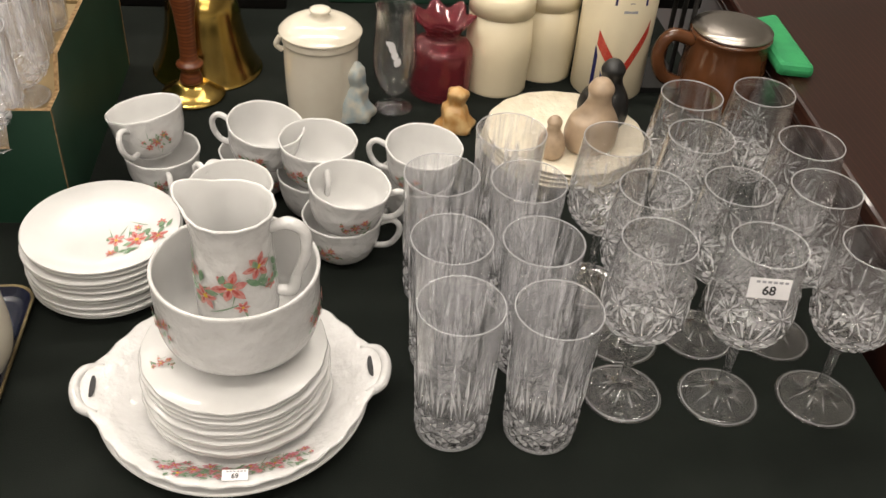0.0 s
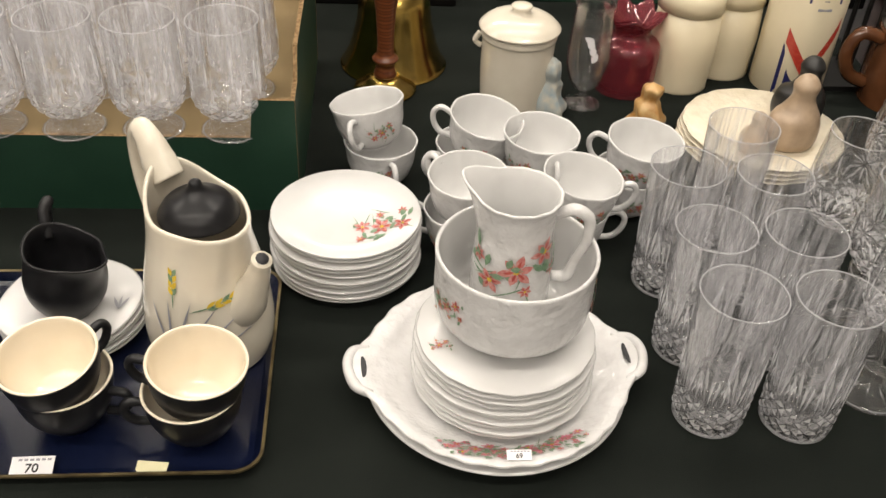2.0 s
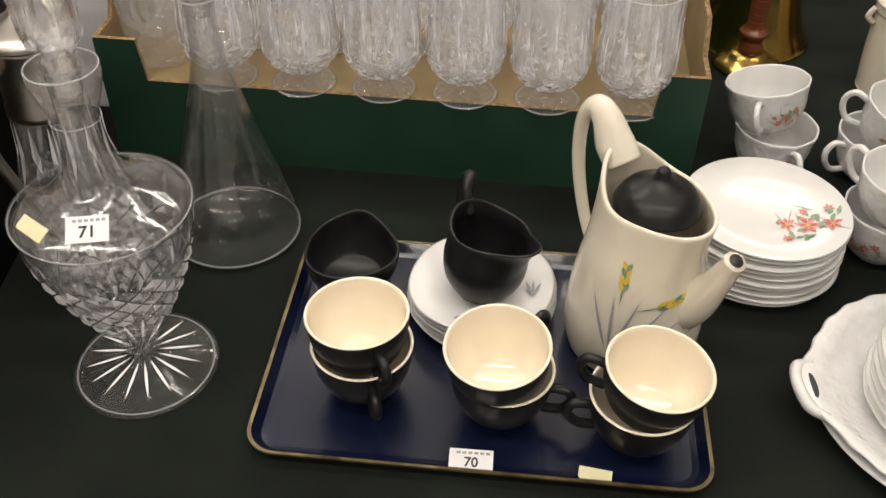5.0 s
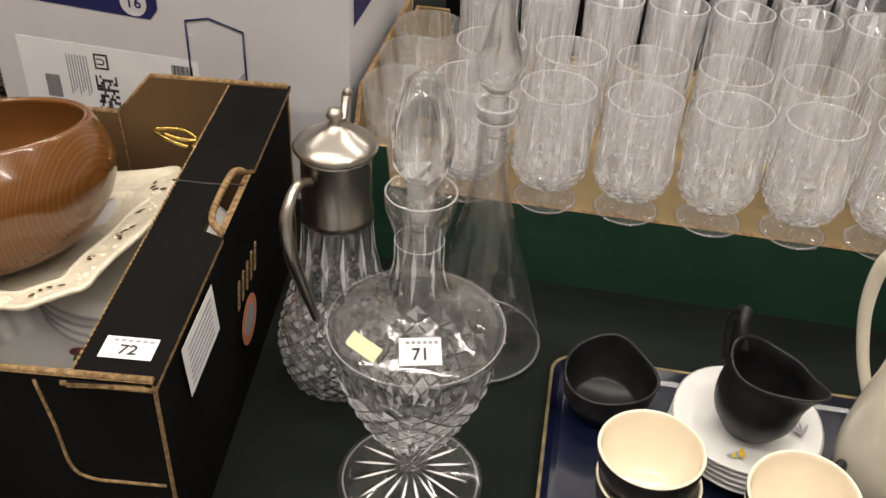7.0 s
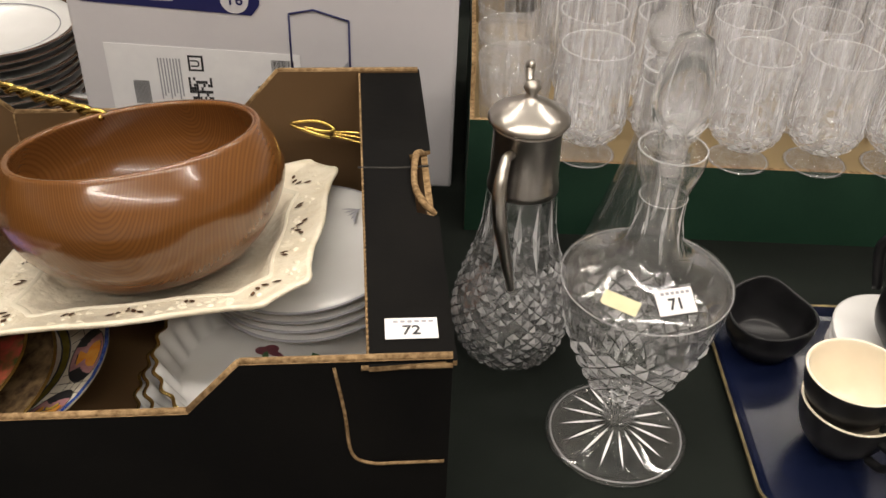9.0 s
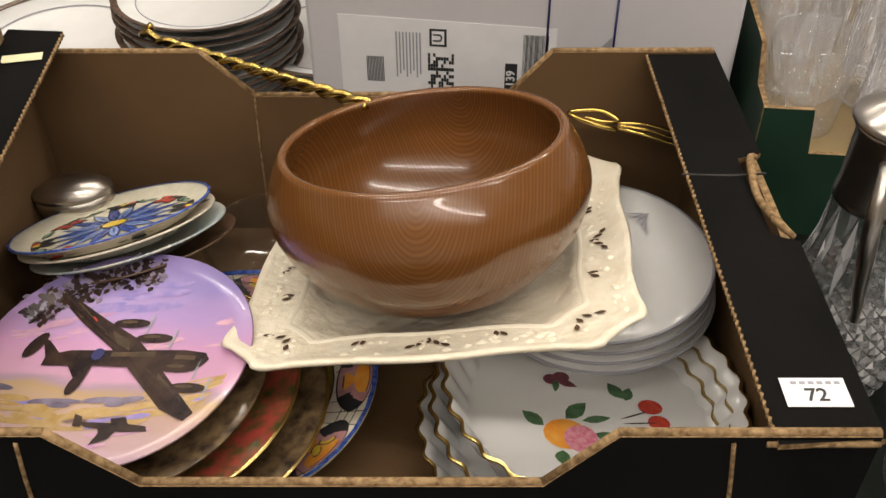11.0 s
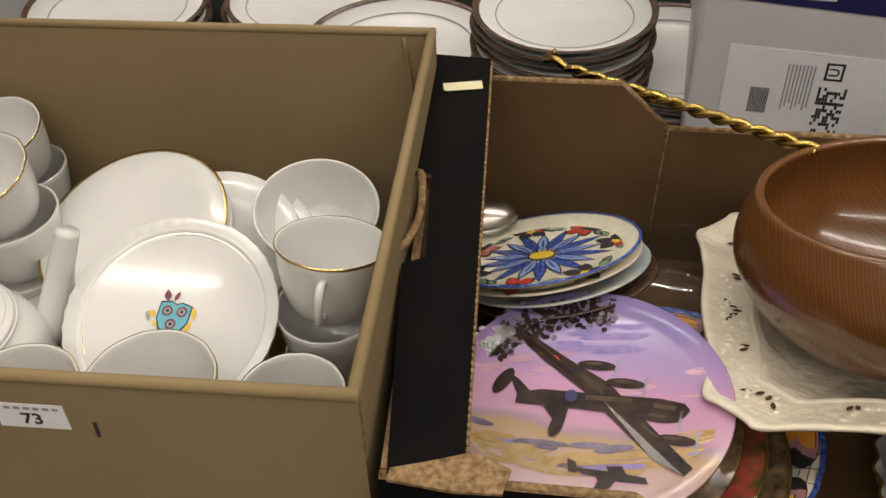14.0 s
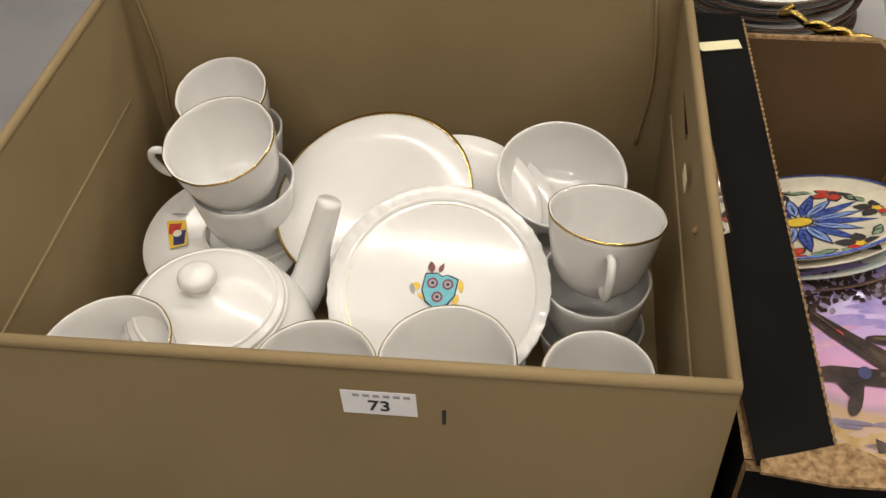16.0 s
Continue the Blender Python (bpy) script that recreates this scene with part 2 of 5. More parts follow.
PAVE = mat("patterned_glaze", (.15, .10, .05), .2, col2=(.035, .022, .015), scale=90, detail=8)
FLOORM = mat("grey_floor", (.36, .36, .37), .7, col2=(.30, .30, .31), scale=3)
WALLM = mat("painted_wall", (.76, .73, .69), .8, col2=(.72, .69, .64), scale=2)
STEELW = mat("white_enamel", (.8, .8, .8), .4)


# ---- building helpers ----
def mesh(name, vs, fs, mats, parent=None, idx=None, smooth=False, label="", m=None):
    me = bpy.data.meshes.new(name); me.from_pydata([tuple(v) for v in vs], [], fs)
    for k in (mats if isinstance(mats, (list, tuple)) else [mats]): me.materials.append(k)
    if idx is not None: me.polygons.foreach_set("material_index", idx)
    if smooth: me.polygons.foreach_set("use_smooth", [True] * len(me.polygons))
    bm = bmesh.new(); bm.from_mesh(me); bmesh.ops.recalc_face_normals(bm, faces=bm.faces); bm.to_mesh(me); bm.free()
    ob = new(name, me)
    if parent is not None: ob.parent = parent
    if m is not None: ob.matrix_basis = m
    if label: ob["label"] = label
    return ob


def thing(name, m, label, category, group="", kind=""):
    e = new(name); e.empty_display_size = .02; e.matrix_basis = m
    return tagged(e, label, category, group, kind)


def lathe_data(prof, seg=48, mod=None, oval=1.0):
    vs, fs, rows = [], [], []
    for k, (r, z) in enumerate(prof):
        if r < 1e-6:
            rows.append([len(vs)]); vs.append((0, 0, z)); continue
        row = []
        for i in range(seg):
            a = 2 * math.pi * i / seg; rr, zz = (r, z) if mod is None else mod(r, z, a, k)
            row.append(len(vs)); vs.append((rr * math.cos(a), rr * math.sin(a) * oval, zz))
        rows.append(row)
    for A, B in zip(rows, rows[1:]):
        if len(A) == 1 and len(B) == 1: continue
        for i in range(seg):
            j = (i + 1) % seg
            if len(A) == 1: fs.append((A[0], B[i], B[j]))
            elif len(B) == 1: fs.append((A[i], B[0], A[j]))
            else: fs.append((A[i], B[i], B[j], A[j]))
    return vs, fs


def lathe(name, prof, mats, parent=None, seg=48, mod=None, label="", m=None, split=None, oval=1.0):
    """split: (profile index, material index) pairs, from which row on the next material holds."""
    vs, fs = lathe_data(prof, seg, mod, oval)
    idx = None
    if split:
        idx = []
        for f in fs:
            k = 0; lo = min(f)
            for row, mi in split:
                first = sum(1 if r < 1e-6 else seg for r, z in prof[:row])
                if lo >= first: k = mi
            idx.append(k)
    return mesh(name, vs, fs, mats, parent, idx, True, label, m)


def shell(outer, th, base=None):
    """A closed wall from an outer profile (centre of the foot up to the rim)."""
    base = th if base is None else base
    inner = [(max(r - th, .001), max(z, outer[0][1] + base)) for r, z in reversed(outer) if r > th * 1.5 and z >= outer[0][1] + base * .8]
    top = outer[-1]
    return outer + [(top[0] - th * .3, top[1] + th * .35), (top[0] - th * .8, top[1] + th * .25)] + inner + [(0, outer[0][1] + base)]


def smooth_profile(pts, n=5):
    out = []
    for i in range(len(pts) - 1):
        p0, p1, p2, p3 = pts[max(i - 1, 0)], pts[i], pts[i + 1], pts[min(i + 2, len(pts) - 1)]
        for k in range(n):
            t = k / n
            f = lambda a, b, c, d: .5 * (2 * b + (c - a) * t + (2 * a - 5 * b + 4 * c - d) * t * t + (3 * b - a - 3 * c + d) * t ** 3)
            out.append((max(f(p0[0], p1[0], p2[0], p3[0]), 0), f(p0[1], p1[1], p2[1], p3[1])))
    return out + [pts[-1]]


def tube(name, pts, rad, material, parent=None, seg=10, flat=1.0, label="", m=None, n=6):
    """A rounded bar along a smooth line; rad a number or one for each point."""
    rs = rad if isinstance(rad, (list, tuple)) else [rad] * len(pts)
    P, R = [], []
    for i in range(len(pts) - 1):
        p = [Vector(pts[max(min(k, len(pts) - 1), 0)]) for k in (i - 1, i, i + 1, i + 2)]
        for k in range(n):
            t = k / n
            P.append(.5 * (2 * p[1] + (p[2] - p[0]) * t + (2 * p[0] - 5 * p[1] + 4 * p[2] - p[3]) * t * t + (3 * p[1] - p[0] - 3 * p[2] + p[3]) * t ** 3)); R.append(rs[i] * (1 - t) + rs[i + 1] * t)
    P.append(Vector(pts[-1])); R.append(rs[-1])
    vs, fs = [], []; side = None
    for i, p in enumerate(P):
        d = (P[min(i + 1, len(P) - 1)] - P[max(i - 1, 0)]).normalized()
        if side is None: side = d.orthogonal().normalized()
        side = (side - d * side.dot(d)).normalized(); up = d.cross(side)
        for k in range(seg):
            a = 2 * math.pi * k / seg; vs.append(p + side * math.cos(a) * R[i] + up * math.sin(a) * R[i] * flat)
    for i in range(len(P) - 1):
        for k in range(seg):
            a, b = i * seg + k, i * seg + (k + 1) % seg; fs.append((a, b, b + seg, a + seg))
    fs.append(tuple(range(seg))); fs.append(tuple(range(len(vs) - seg, len(vs))))
    return mesh(name, vs, fs, material, parent, None, True, label, m)


def slab(name, poly, z0, z1, mats, parent=None, idx=(0, 0, 0), label="", m=None, bevel=0.0):
    """An outline in x, y made thick from z0 to z1; idx: materials of bottom, top, edges."""
    n = len(poly); vs = [(x, y, z0) for x, y in poly] + [(x, y, z1) for x, y in poly]
    fs = [tuple(range(n)), tuple(range(n, 2 * n))] + [(i, (i + 1) % n, (i + 1) % n + n, i + n) for i in range(n)]
    ob = mesh(name, vs, fs, mats, parent, [idx[0], idx[1]] + [idx[2]] * n, False, label, m)
    if bevel:
        bv = ob.modifiers.new("bevel", 'BEVEL'); bv.width = bevel; bv.segments = 2
    return ob


def oval_poly(cx, cy, a, b, rot=0, n=14):
    c, s = math.cos(rot), math.sin(rot)
    return [(cx + a * math.cos(t) * c - b * math.sin(t) * s, cy + a * math.cos(t) * s + b * math.sin(t) * c) for t in (2 * math.pi * i / n for i in range(n))]


def leaf_poly(x, y, L, w, rot):
    c, s = math.cos(rot), math.sin(rot)
    pts = [(0, 0), (.25, .8), (.5, 1), (.75, .65), (1, 0), (.75, -.65), (.5, -1), (.25, -.8)]
    return [(x + u * L * c - v * w * s, y + u * L * s + v * w * c) for u, v in pts]


def decal(name, shapes, parent, to3=None, lift=.0, label=""):
    """Painted shapes: polygons in u, v with a material each, laid on a surface by to3; each a hair above the one before."""
    to3 = to3 or (lambda u, v, h: (u, v, h))
    vs, fs, idx, mats = [], [], [], []
    for k, (poly, m) in enumerate(shapes):
        if m not in mats: mats.append(m)
        cx = sum(p[0] for p in poly) / len(poly); cy = sum(p[1] for p in poly) / len(poly); h = lift + .00025 + .00004 * (k % 12)
        b = len(vs); vs.append(to3(cx, cy, h)); vs += [to3(u, v, h) for u, v in poly]
        for i in range(len(poly)):
            fs.append((b, b + 1 + i, b + 1 + (i + 1) % len(poly))); idx.append(mats.index(m))
    return mesh(name, vs, fs, mats, parent, idx, False, label)


def blossom(x, y, r, rot=0, petal=None, heart=None, n=6):
    out = [(leaf_poly(x + r * .15 * math.cos(rot + i * 2 * math.pi / n), y + r * .15 * math.sin(rot + i * 2 * math.pi / n), r * .9, r * .34, rot + i * 2 * math.pi / n), petal or PINKP) for i in range(n)]
    return out + [(oval_poly(x, y, r * .28, r * .28, 0, 8), heart or YELLOWP)]


def dog_rose(x, y, r, rot, petal):
    out = []
    for i in range(6):
        a = rot + i * math.pi / 3; c, s = math.cos(a), math.sin(a); L = r * (.92 if i % 2 else 1.08)
        out += [(leaf_poly(x + r * .12 * c, y + r * .12 * s, L, r * .27, a), petal), (leaf_poly(x + r * .15 * c, y + r * .15 * s, L * .62, r * .09, a), ROSECORE)]
    return out + [(oval_poly(x, y, r * .24, r * .24, 0, 8), YELLOWP)]


def spray(s=1.0, seed=1, mirror=1, petal=None):
    """A spray of dog roses with pointed leaves and thin stems, about 0.06 wide."""
    R = random.Random(seed); out = []
    for i in range(8):
        out.append((leaf_poly(R.uniform(-.02, .02) * s * mirror, R.uniform(-.012, .008) * s, R.uniform(.016, .024) * s, .0005 * s, R.uniform(0, 6)), GREENP))
    for i in range(17):
        a = R.uniform(0, 6.28); out.append((leaf_poly(R.uniform(-.028, .028) * s * mirror, R.uniform(-.014, .012) * s, R.uniform(.006, .011) * s, .0020 * s, a), GREENP))
    for x, y, r in ((0, 0, .0095), (.016, .010, .0078), (-.015, -.009, .0072), (.025, -.005, .0045), (-.024, .004, .0045), (.006, -.014, .004)):
        out += dog_rose(x * s * mirror, y * s, r * s, R.uniform(0, 2), petal or CORALP)
    return out


def round_wall(R, z0, a0=0.0):
    """Lays u, v on an upright round wall: radius R (a number or a function of height), centre height z0, facing a0."""
    def f(u, v, h):
        r = (R(z0 + v) if callable(R) else R); a = a0 + u / r
        return ((r + h) * math.cos(a), (r + h) * math.sin(a), z0 + v)
    return f


def prof_radius(prof):
    up = []
    for r, z in prof:
        if not up or z > up[-1][1]: up.append((r, z))
    def f(z):
        for (r0, z0), (r1, z1) in zip(up, up[1:]):
            if z0 <= z <= z1 and z1 > z0: return r0 + (r1 - r0) * (z - z0) / (z1 - z0)
        return up[-1][0]
    return f


def text_mesh(name, body, size, material, parent, m, label=""):
    c = bpy.data.curves.new(name, 'FONT'); c.body = body; c.size = size; c.align_x = 'CENTER'; c.align_y = 'CENTER'; c.extrude = .0001; c.offset = size * .018
    tmp = bpy.data.objects.new("tmp", c); scene.collection.objects.link(tmp)
    me = bpy.data.meshes.new_from_object(tmp.evaluated_get(bpy.context.evaluated_depsgraph_get())); bpy.data.objects.remove(tmp)
    me.materials.clear(); me.materials.append(material)
    ob = new(name, me); ob.parent = parent; ob.matrix_basis = m
    if label: ob["label"] = label
    return ob


def lot_label(number, m, w=.036, h=.019):
    e = thing("lot_label", m, f"white paper lot label printed {number}", "label", "lot labels")
    slab("paper", [(-w / 2, -h / 2), (w / 2, -h / 2), (w / 2, h / 2), (-w / 2, h / 2)], 0, .0004, PAPER, e)
    text_mesh("number", number, h * .62, INK, e, pose(0, -h * .12, .0006))
    for k in range(6):
        x = -w * .34 + k * w * .135
        slab("date_bar", [(x, h * .27), (x + w * .09, h * .27), (x + w * .09, h * .38), (x, h * .38)], .0004, .0006, GREYINK, e)
    return e


def price_sticker(m, w=.030, h=.012):
    return tagged(slab("price_sticker", [(-w / 2, -h / 2 + .002), (-w / 2 + .002, -h / 2), (w / 2, -h / 2), (w / 2, h / 2), (-w / 2, h / 2)], 0, .0005, YELLOW, None, m=m), "small pale yellow paper price sticker", "sticker", "price stickers")


def rect(x0, y0, x1, y1): return [(x0, y0), (x1, y0), (x1, y1), (x0, y1)]


def face_to(p, n, up=(0, 0, 1)):
    """A pose at p whose z axis points along n and whose y axis is as near up as may be."""
    z = Vector(n).normalized(); x = Vector(up).cross(z).normalized(); y = z.cross(x)
    return Matrix.Translation(p) @ Matrix((x, y, z)).transposed().to_4x4()


# ---- setting ----
def setting(ob, label, category): return tagged(ob, label, category, "", "structure")


setting(slab("floor", rect(-6, -4, 5, 7), -.80, -.75, FLOORM), "pale grey concrete floor of the saleroom", "floor")
setting(slab("ceiling", rect(-6, -4, 5, 7), 2.6, 2.7, WALLM), "pale plain ceiling over the saleroom", "ceiling")
for nm, r in (("wall_north", rect(-6, 7, 5, 7.2)), ("wall_south", rect(-6, -4.2, 5, -4)), ("wall_west", rect(-6.2, -4, -6, 7)), ("wall_east", rect(5, -4, 5.2, 7))):
    setting(slab(nm, r, -.75, 2.6, WALLM), "plain painted wall of the saleroom", "wall")

# ceiling lamps: bare tubes in white battens
def tube_light(x, y, rz, power):
    e = thing("ceiling_light", pose(x, y, 2.52, 0, 0, rz), "white fluorescent batten fixed under the ceiling, the front row added as fill", "ceiling light", "ceiling lights")
    slab("batten", rect(-.75, -.05, .75, .05), .02, .08, STEELW, e)
    d = bpy.data.lights.new("tube", 'AREA'); d.shape = 'RECTANGLE'; d.size = 1.4; d.size_y = .09; d.energy = power; d.color = (1, .91, .80)
    o = new("tube_lamp", d); o.parent = e; o.matrix_basis = pose(0, 0, -.025)
    tube("tube", [(-.7, 0, .0), (.7, 0, .0)], .016, TUBEGLOW, e, 10, n=1)
for x in (-2.0, -.5, 1.0):
    # row at y -1.3 is unseen fill, added to brighten forward-facing sides
    for y, p in ((-1.3, 20), (.3, 19), (1.9, 19), (3.8, 15)):
        tube_light(x, y, 0, p)

top = [(.913, .86), (.913, 2.15), (-1.93, 2.15), (-1.93, .68), (-1.2, .76), (-.62, .85)]
tb = thing("table", pose(0, 0, 0), "long trestle table under a dark green cloth", "table")
slab("cloth", top, -.012, 0, CLOTH, tb, bevel=.004)
for (a, b) in zip(top, top[1:] + top[:1]):
    d = V(b[0] - a[0], b[1] - a[1], 0); n = max(2, int(d.length / .05)); vs, fs = [], []
    nrm = V(d.y, -d.x, 0).normalized()
    for i in range(n + 1):
        p = V(a[0], a[1], 0) + d * i / n; w = .012 * math.sin(i * 1.7)
        vs += [p + V(0, 0, -.011) - nrm * .001, p + nrm * abs(w) + V(0, 0, -.70)]
    fs = [(2 * i, 2 * i + 1, 2 * i + 3, 2 * i + 2) for i in range(n)]
    sk = mesh("cloth_drop", vs, fs, CLOTH, tb, None, True); sk.modifiers.new("thick", 'SOLIDIFY').thickness = .003

# ---- glassware ----
def star_cut(n, z0, z1, depth, k=0):
    def f(r, z, a, i):
        if z0 < z < z1:
            u = (z - z0) / (z1 - z0); t = math.sin(n * a + k * u * math.pi) * math.sin(n * a - k * u * math.pi) if k else math.cos(n * a)
            r -= depth * abs(t) * min(1, 6 * u, 6 * (1 - u))
        return r, z
    return f


def cuts(name, polys, parent, radius, material, depth=.0007):
    """Cut facets on a round wall: polygons in (angle, height), each face of a shallow pyramid an island of its own."""
    vs, fs = [], []
    def P(a, z, h):
        r = radius(z) + h; return (r * math.cos(a), r * math.sin(a), z)
    for poly in polys:
        n = len(poly); c = (sum(p[0] for p in poly) / n, sum(p[1] for p in poly) / n)
        for i in range(n):
            b = len(vs); vs += [P(*c, .0003 + depth), P(*poly[i], .0003), P(*poly[(i + 1) % n], .0003)]; fs.append((b, b + 1, b + 2))
    ob = mesh(name, vs, fs, material, parent); ob["kind"] = "stuff"
    return ob


def lattice(n, z0, z1, rows, fill=.9):
    h = (z1 - z0) / (rows + 1); w = math.pi / n; out = []
    for j in range(rows):
        for i in range(n):
            a, z = (2 * i + j % 2) * w, z0 + (j + 1) * h; out.append([(a - w * fill, z), (a, z - h * fill), (a + w * fill, z), (a, z + h * fill)])
    return out


def slash(a, z, length, width, rot, r):
    """A pointed groove starting at (a, z), turned rot from upright."""
    s, c = math.sin(rot), math.cos(rot)
    return [(a + (length * u * s + width * v * c) / r, z + length * u * c - width * v * s) for u, v in ((0, 0), (.3, .7), (.55, 1), (1, 0), (.55, -1), (.3, -.7))]


def starburst(a, z, r, rays=10, size=.016, width=.0014):
    return [slash(a + .003 * math.sin(k * 2 * math.pi / rays) / r, z + .003 * math.cos(k * 2 * math.pi / rays), size * (1 if k % 2 == 0 else .62), width, k * 2 * math.pi / rays, r) for k in range(rays)]


def rim_ring(R, z, parent, t=.0011, name="rim"):
    return lathe(name, [(R - t, z - t * .5), (R, z - t * .5), (R + t * .4, z), (R, z + t * .6), (R - t, z + t * .6), (R - t * 1.3, z), (R - t, z - t * .5)], RIMG, parent, 64)


def highball():
    e = thing("highball_glass", pose(0, 0, 0), "tall cut crystal highball tumbler, empty, on the cloth", "glass", "highball glasses")
    H = .155
    out = [(0, 0), (.026, 0), (.032, .002)] + [(.0335 + .0055 * z / H, z) for z in [.005 + .15 * i / 40 for i in range(41)]]
    a, b = star_cut(12, .004, .055, .0028, 3), star_cut(10, .058, .125, .0016)
    inner = [(.0375, H), (.0368, .12), (.0345, .06), (.032, .022), (.02, .016), (0, .015)]
    lathe("tumbler", out + [(.0385, .1562)] + inner, CRYSTAL, e, 72, lambda r, z, an, k: b(*a(r, z, an, k), an, k) if k < len(out) else (r, z))
    rad = lambda z: .0335 + .0055 * z / H
    cuts("diamond_cutting", lattice(18, .006, .046, 6), e, rad, FACET)
    R = random.Random(2); fl = []
    for i in range(9):
        a0 = 2 * math.pi * i / 9
        for k in range(-2, 3): fl.append(slash(a0 + k * .10, .046 + .003 * abs(k), (.062 - .012 * abs(k)) * R.uniform(.9, 1.1), .0016, k * .10, .035))
        fl.append(slash(a0 + .35, .047, .040, .0013, 0, .035)); fl.append(slash(a0 + .35, .100, .022, .0011, 0, .036))
    cuts("flute_cutting", fl, e, rad, STROKE); rim_ring(.0388, .1555, e, .0008); rim_ring(.0325, .003, e, .0022, "base_edge")
    return e


def wine():
    e = thing("wine_goblet", pose(0, 0, 0), "tall stemmed cut crystal wine glass, empty", "glass", "wine glasses")
    lathe("foot", smooth_profile([(0, 0), (.037, .0005), (.038, .002), (.02, .005), (.008, .010), (.0045, .016)], 3) + [(0, .016)], GLASS, e, 40)
    lathe("stem", [(0, .0165)] + [(.0045 + .0012 * abs(z - .045) / .03, z) for z in [.017 + .062 * i / 10 for i in range(11)]] + [(0, .0795)], STOPPER, e, 8)
    out = [(0, .080)] + smooth_profile([(.008, .081), (.021, .087), (.0345, .103), (.0395, .123), (.0380, .155), (.0338, .195)], 7)
    inn = smooth_profile([(.0328, .195), (.0368, .155), (.0375, .123), (.031, .105), (.018, .094), (0, .092)], 4)
    lathe("bowl", out + [(.0333, .196)] + inn, WINECUT, e, 72)
    rad = prof_radius(out)
    cuts("diamond_cutting", lattice(16, .084, .118, 6), e, rad, FACET)
    st = []
    for i in range(5):
        a0 = 2 * math.pi * i / 5; st += starburst(a0, .140, .040, 12, .019, .0013) + [slash(a0 + .63 + k * .13, .116, .030 - .007 * abs(k), .0014, k * .34, .04) for k in (-2, -1, 0, 1, 2)] + [slash(a0 + .63, .160, .012, .001, math.pi, .039)]
    cuts("star_cutting", st, e, rad, STROKE); rim_ring(.0338, .1955, e, .0008); rim_ring(.0378, .0015, e, .0007, "foot_edge")
    cuts("foot_star", [[(a, .0062), (a + .06, .0100), (a, .0150), (a - .06, .0100)] for a in [2 * math.pi * i / 9 for i in range(9)]], e, lambda z: .033 - (z - .003) * 2.2 if z < .0125 else .010, RIMG, .0002)
    return e


def short_goblet():
    e = thing("short_goblet", pose(0, 0, 0), "short stemmed fluted crystal goblet in the green tray", "glass", "goblets in the green tray")
    lathe("foot", smooth_profile([(0, 0), (.032, .0008), (.033, .003), (.014, .007), (.007, .010), (.009, .014), (.008, .018)], 4) + [(0, .018)], GLASS, e, 40)
    out = [(0, .0185)] + smooth_profile([(.008, .0188), (.024, .023), (.038, .038), (.0415, .058), (.040, .10), (.039, .135)], 5)
    inn = smooth_profile([(.0375, .135), (.038, .10), (.039, .058), (.034, .042), (.018, .031), (0, .029)], 4)
    b = star_cut(14, .06, .118, .0016)
    lathe("bowl", out + [(.0385, .1358)] + inn, GOBCUT, e, 64, lambda r, z, an, k: b(r, z, an, k) if k < len(out) else (r, z))
    rad = lambda z: prof_radius([p for p in out if p[1] > .018])(z)
    cuts("diamond_cutting", lattice(14, .021, .060, 5), e, rad, FACET)
    cuts("flute_cutting", [slash(2 * math.pi * (i + .5 * (i % 2)) / 18, .050 + .008 * (i % 2), .046, .0026, 0, .04) for i in range(18)] + [slash(2 * math.pi * i / 14, .098, .011, .0022, 0, .04) for i in range(14)], e, rad, STROKE)
    rim_ring(.0388, .1354, e, .0008); rim_ring(.0330, .002, e, .0007, "foot_edge")
    return e


def flute():
    e = thing("tall_tumbler", pose(0, 0, 0), "tall ribbed crystal tumbler in the green tray", "glass", "tumblers in the green tray")
    out = [(0, 0), (.024, 0), (.028, .003)] + [(.029 + .006 * z / .155, z) for z in [.006 + .149 * i / 16 for i in range(17)]]
    b = star_cut(13, .004, .12, .0022)
    lathe("tumbler", out + [(.0345, .1555), (.0335, .155), (.029, .05), (.027, .014), (0, .012)], GOBCUT, e, 64, lambda r, z, an, k: b(r, z, an, k) if k < len(out) else (r, z))
    cuts("flute_cutting", [slash(2 * math.pi * i / 16, .012, .095 + .02 * (i % 2), .0022, 0, .03) for i in range(16)], e, lambda z: .029 + .006 * z / .155, STROKE)
    rim_ring(.0348, .1552, e, .0010)
    return e


h0 = highball(); h0.matrix_basis = pose(.457, 1.005, 0)
for i, (x, y) in enumerate([(.541, .998), (.458, 1.097), (.544, 1.092), (.458, 1.202), (.546, 1.190), (.542, 1.285)]): copy_thing(h0, pose(x, y, 0, 0, 0, 17 * i))
w0 = wine(); w0.matrix_basis = pose(.633, 1.041, 0)
WINES = [(.731, 1.033), (.832, 1.027), (.650, 1.119), (.735, 1.123), (.820, 1.119), (.634, 1.206), (.724, 1.212), (.838, 1.200), (.740, 1.297), (.826, 1.305)]
for i, (x, y) in enumerate(WINES): copy_thing(w0, pose(x, y, 0, 0, 0, 23 * i))
lot_label("68", face_to((.719, .9925, .180), (-.15, -1, .25)))

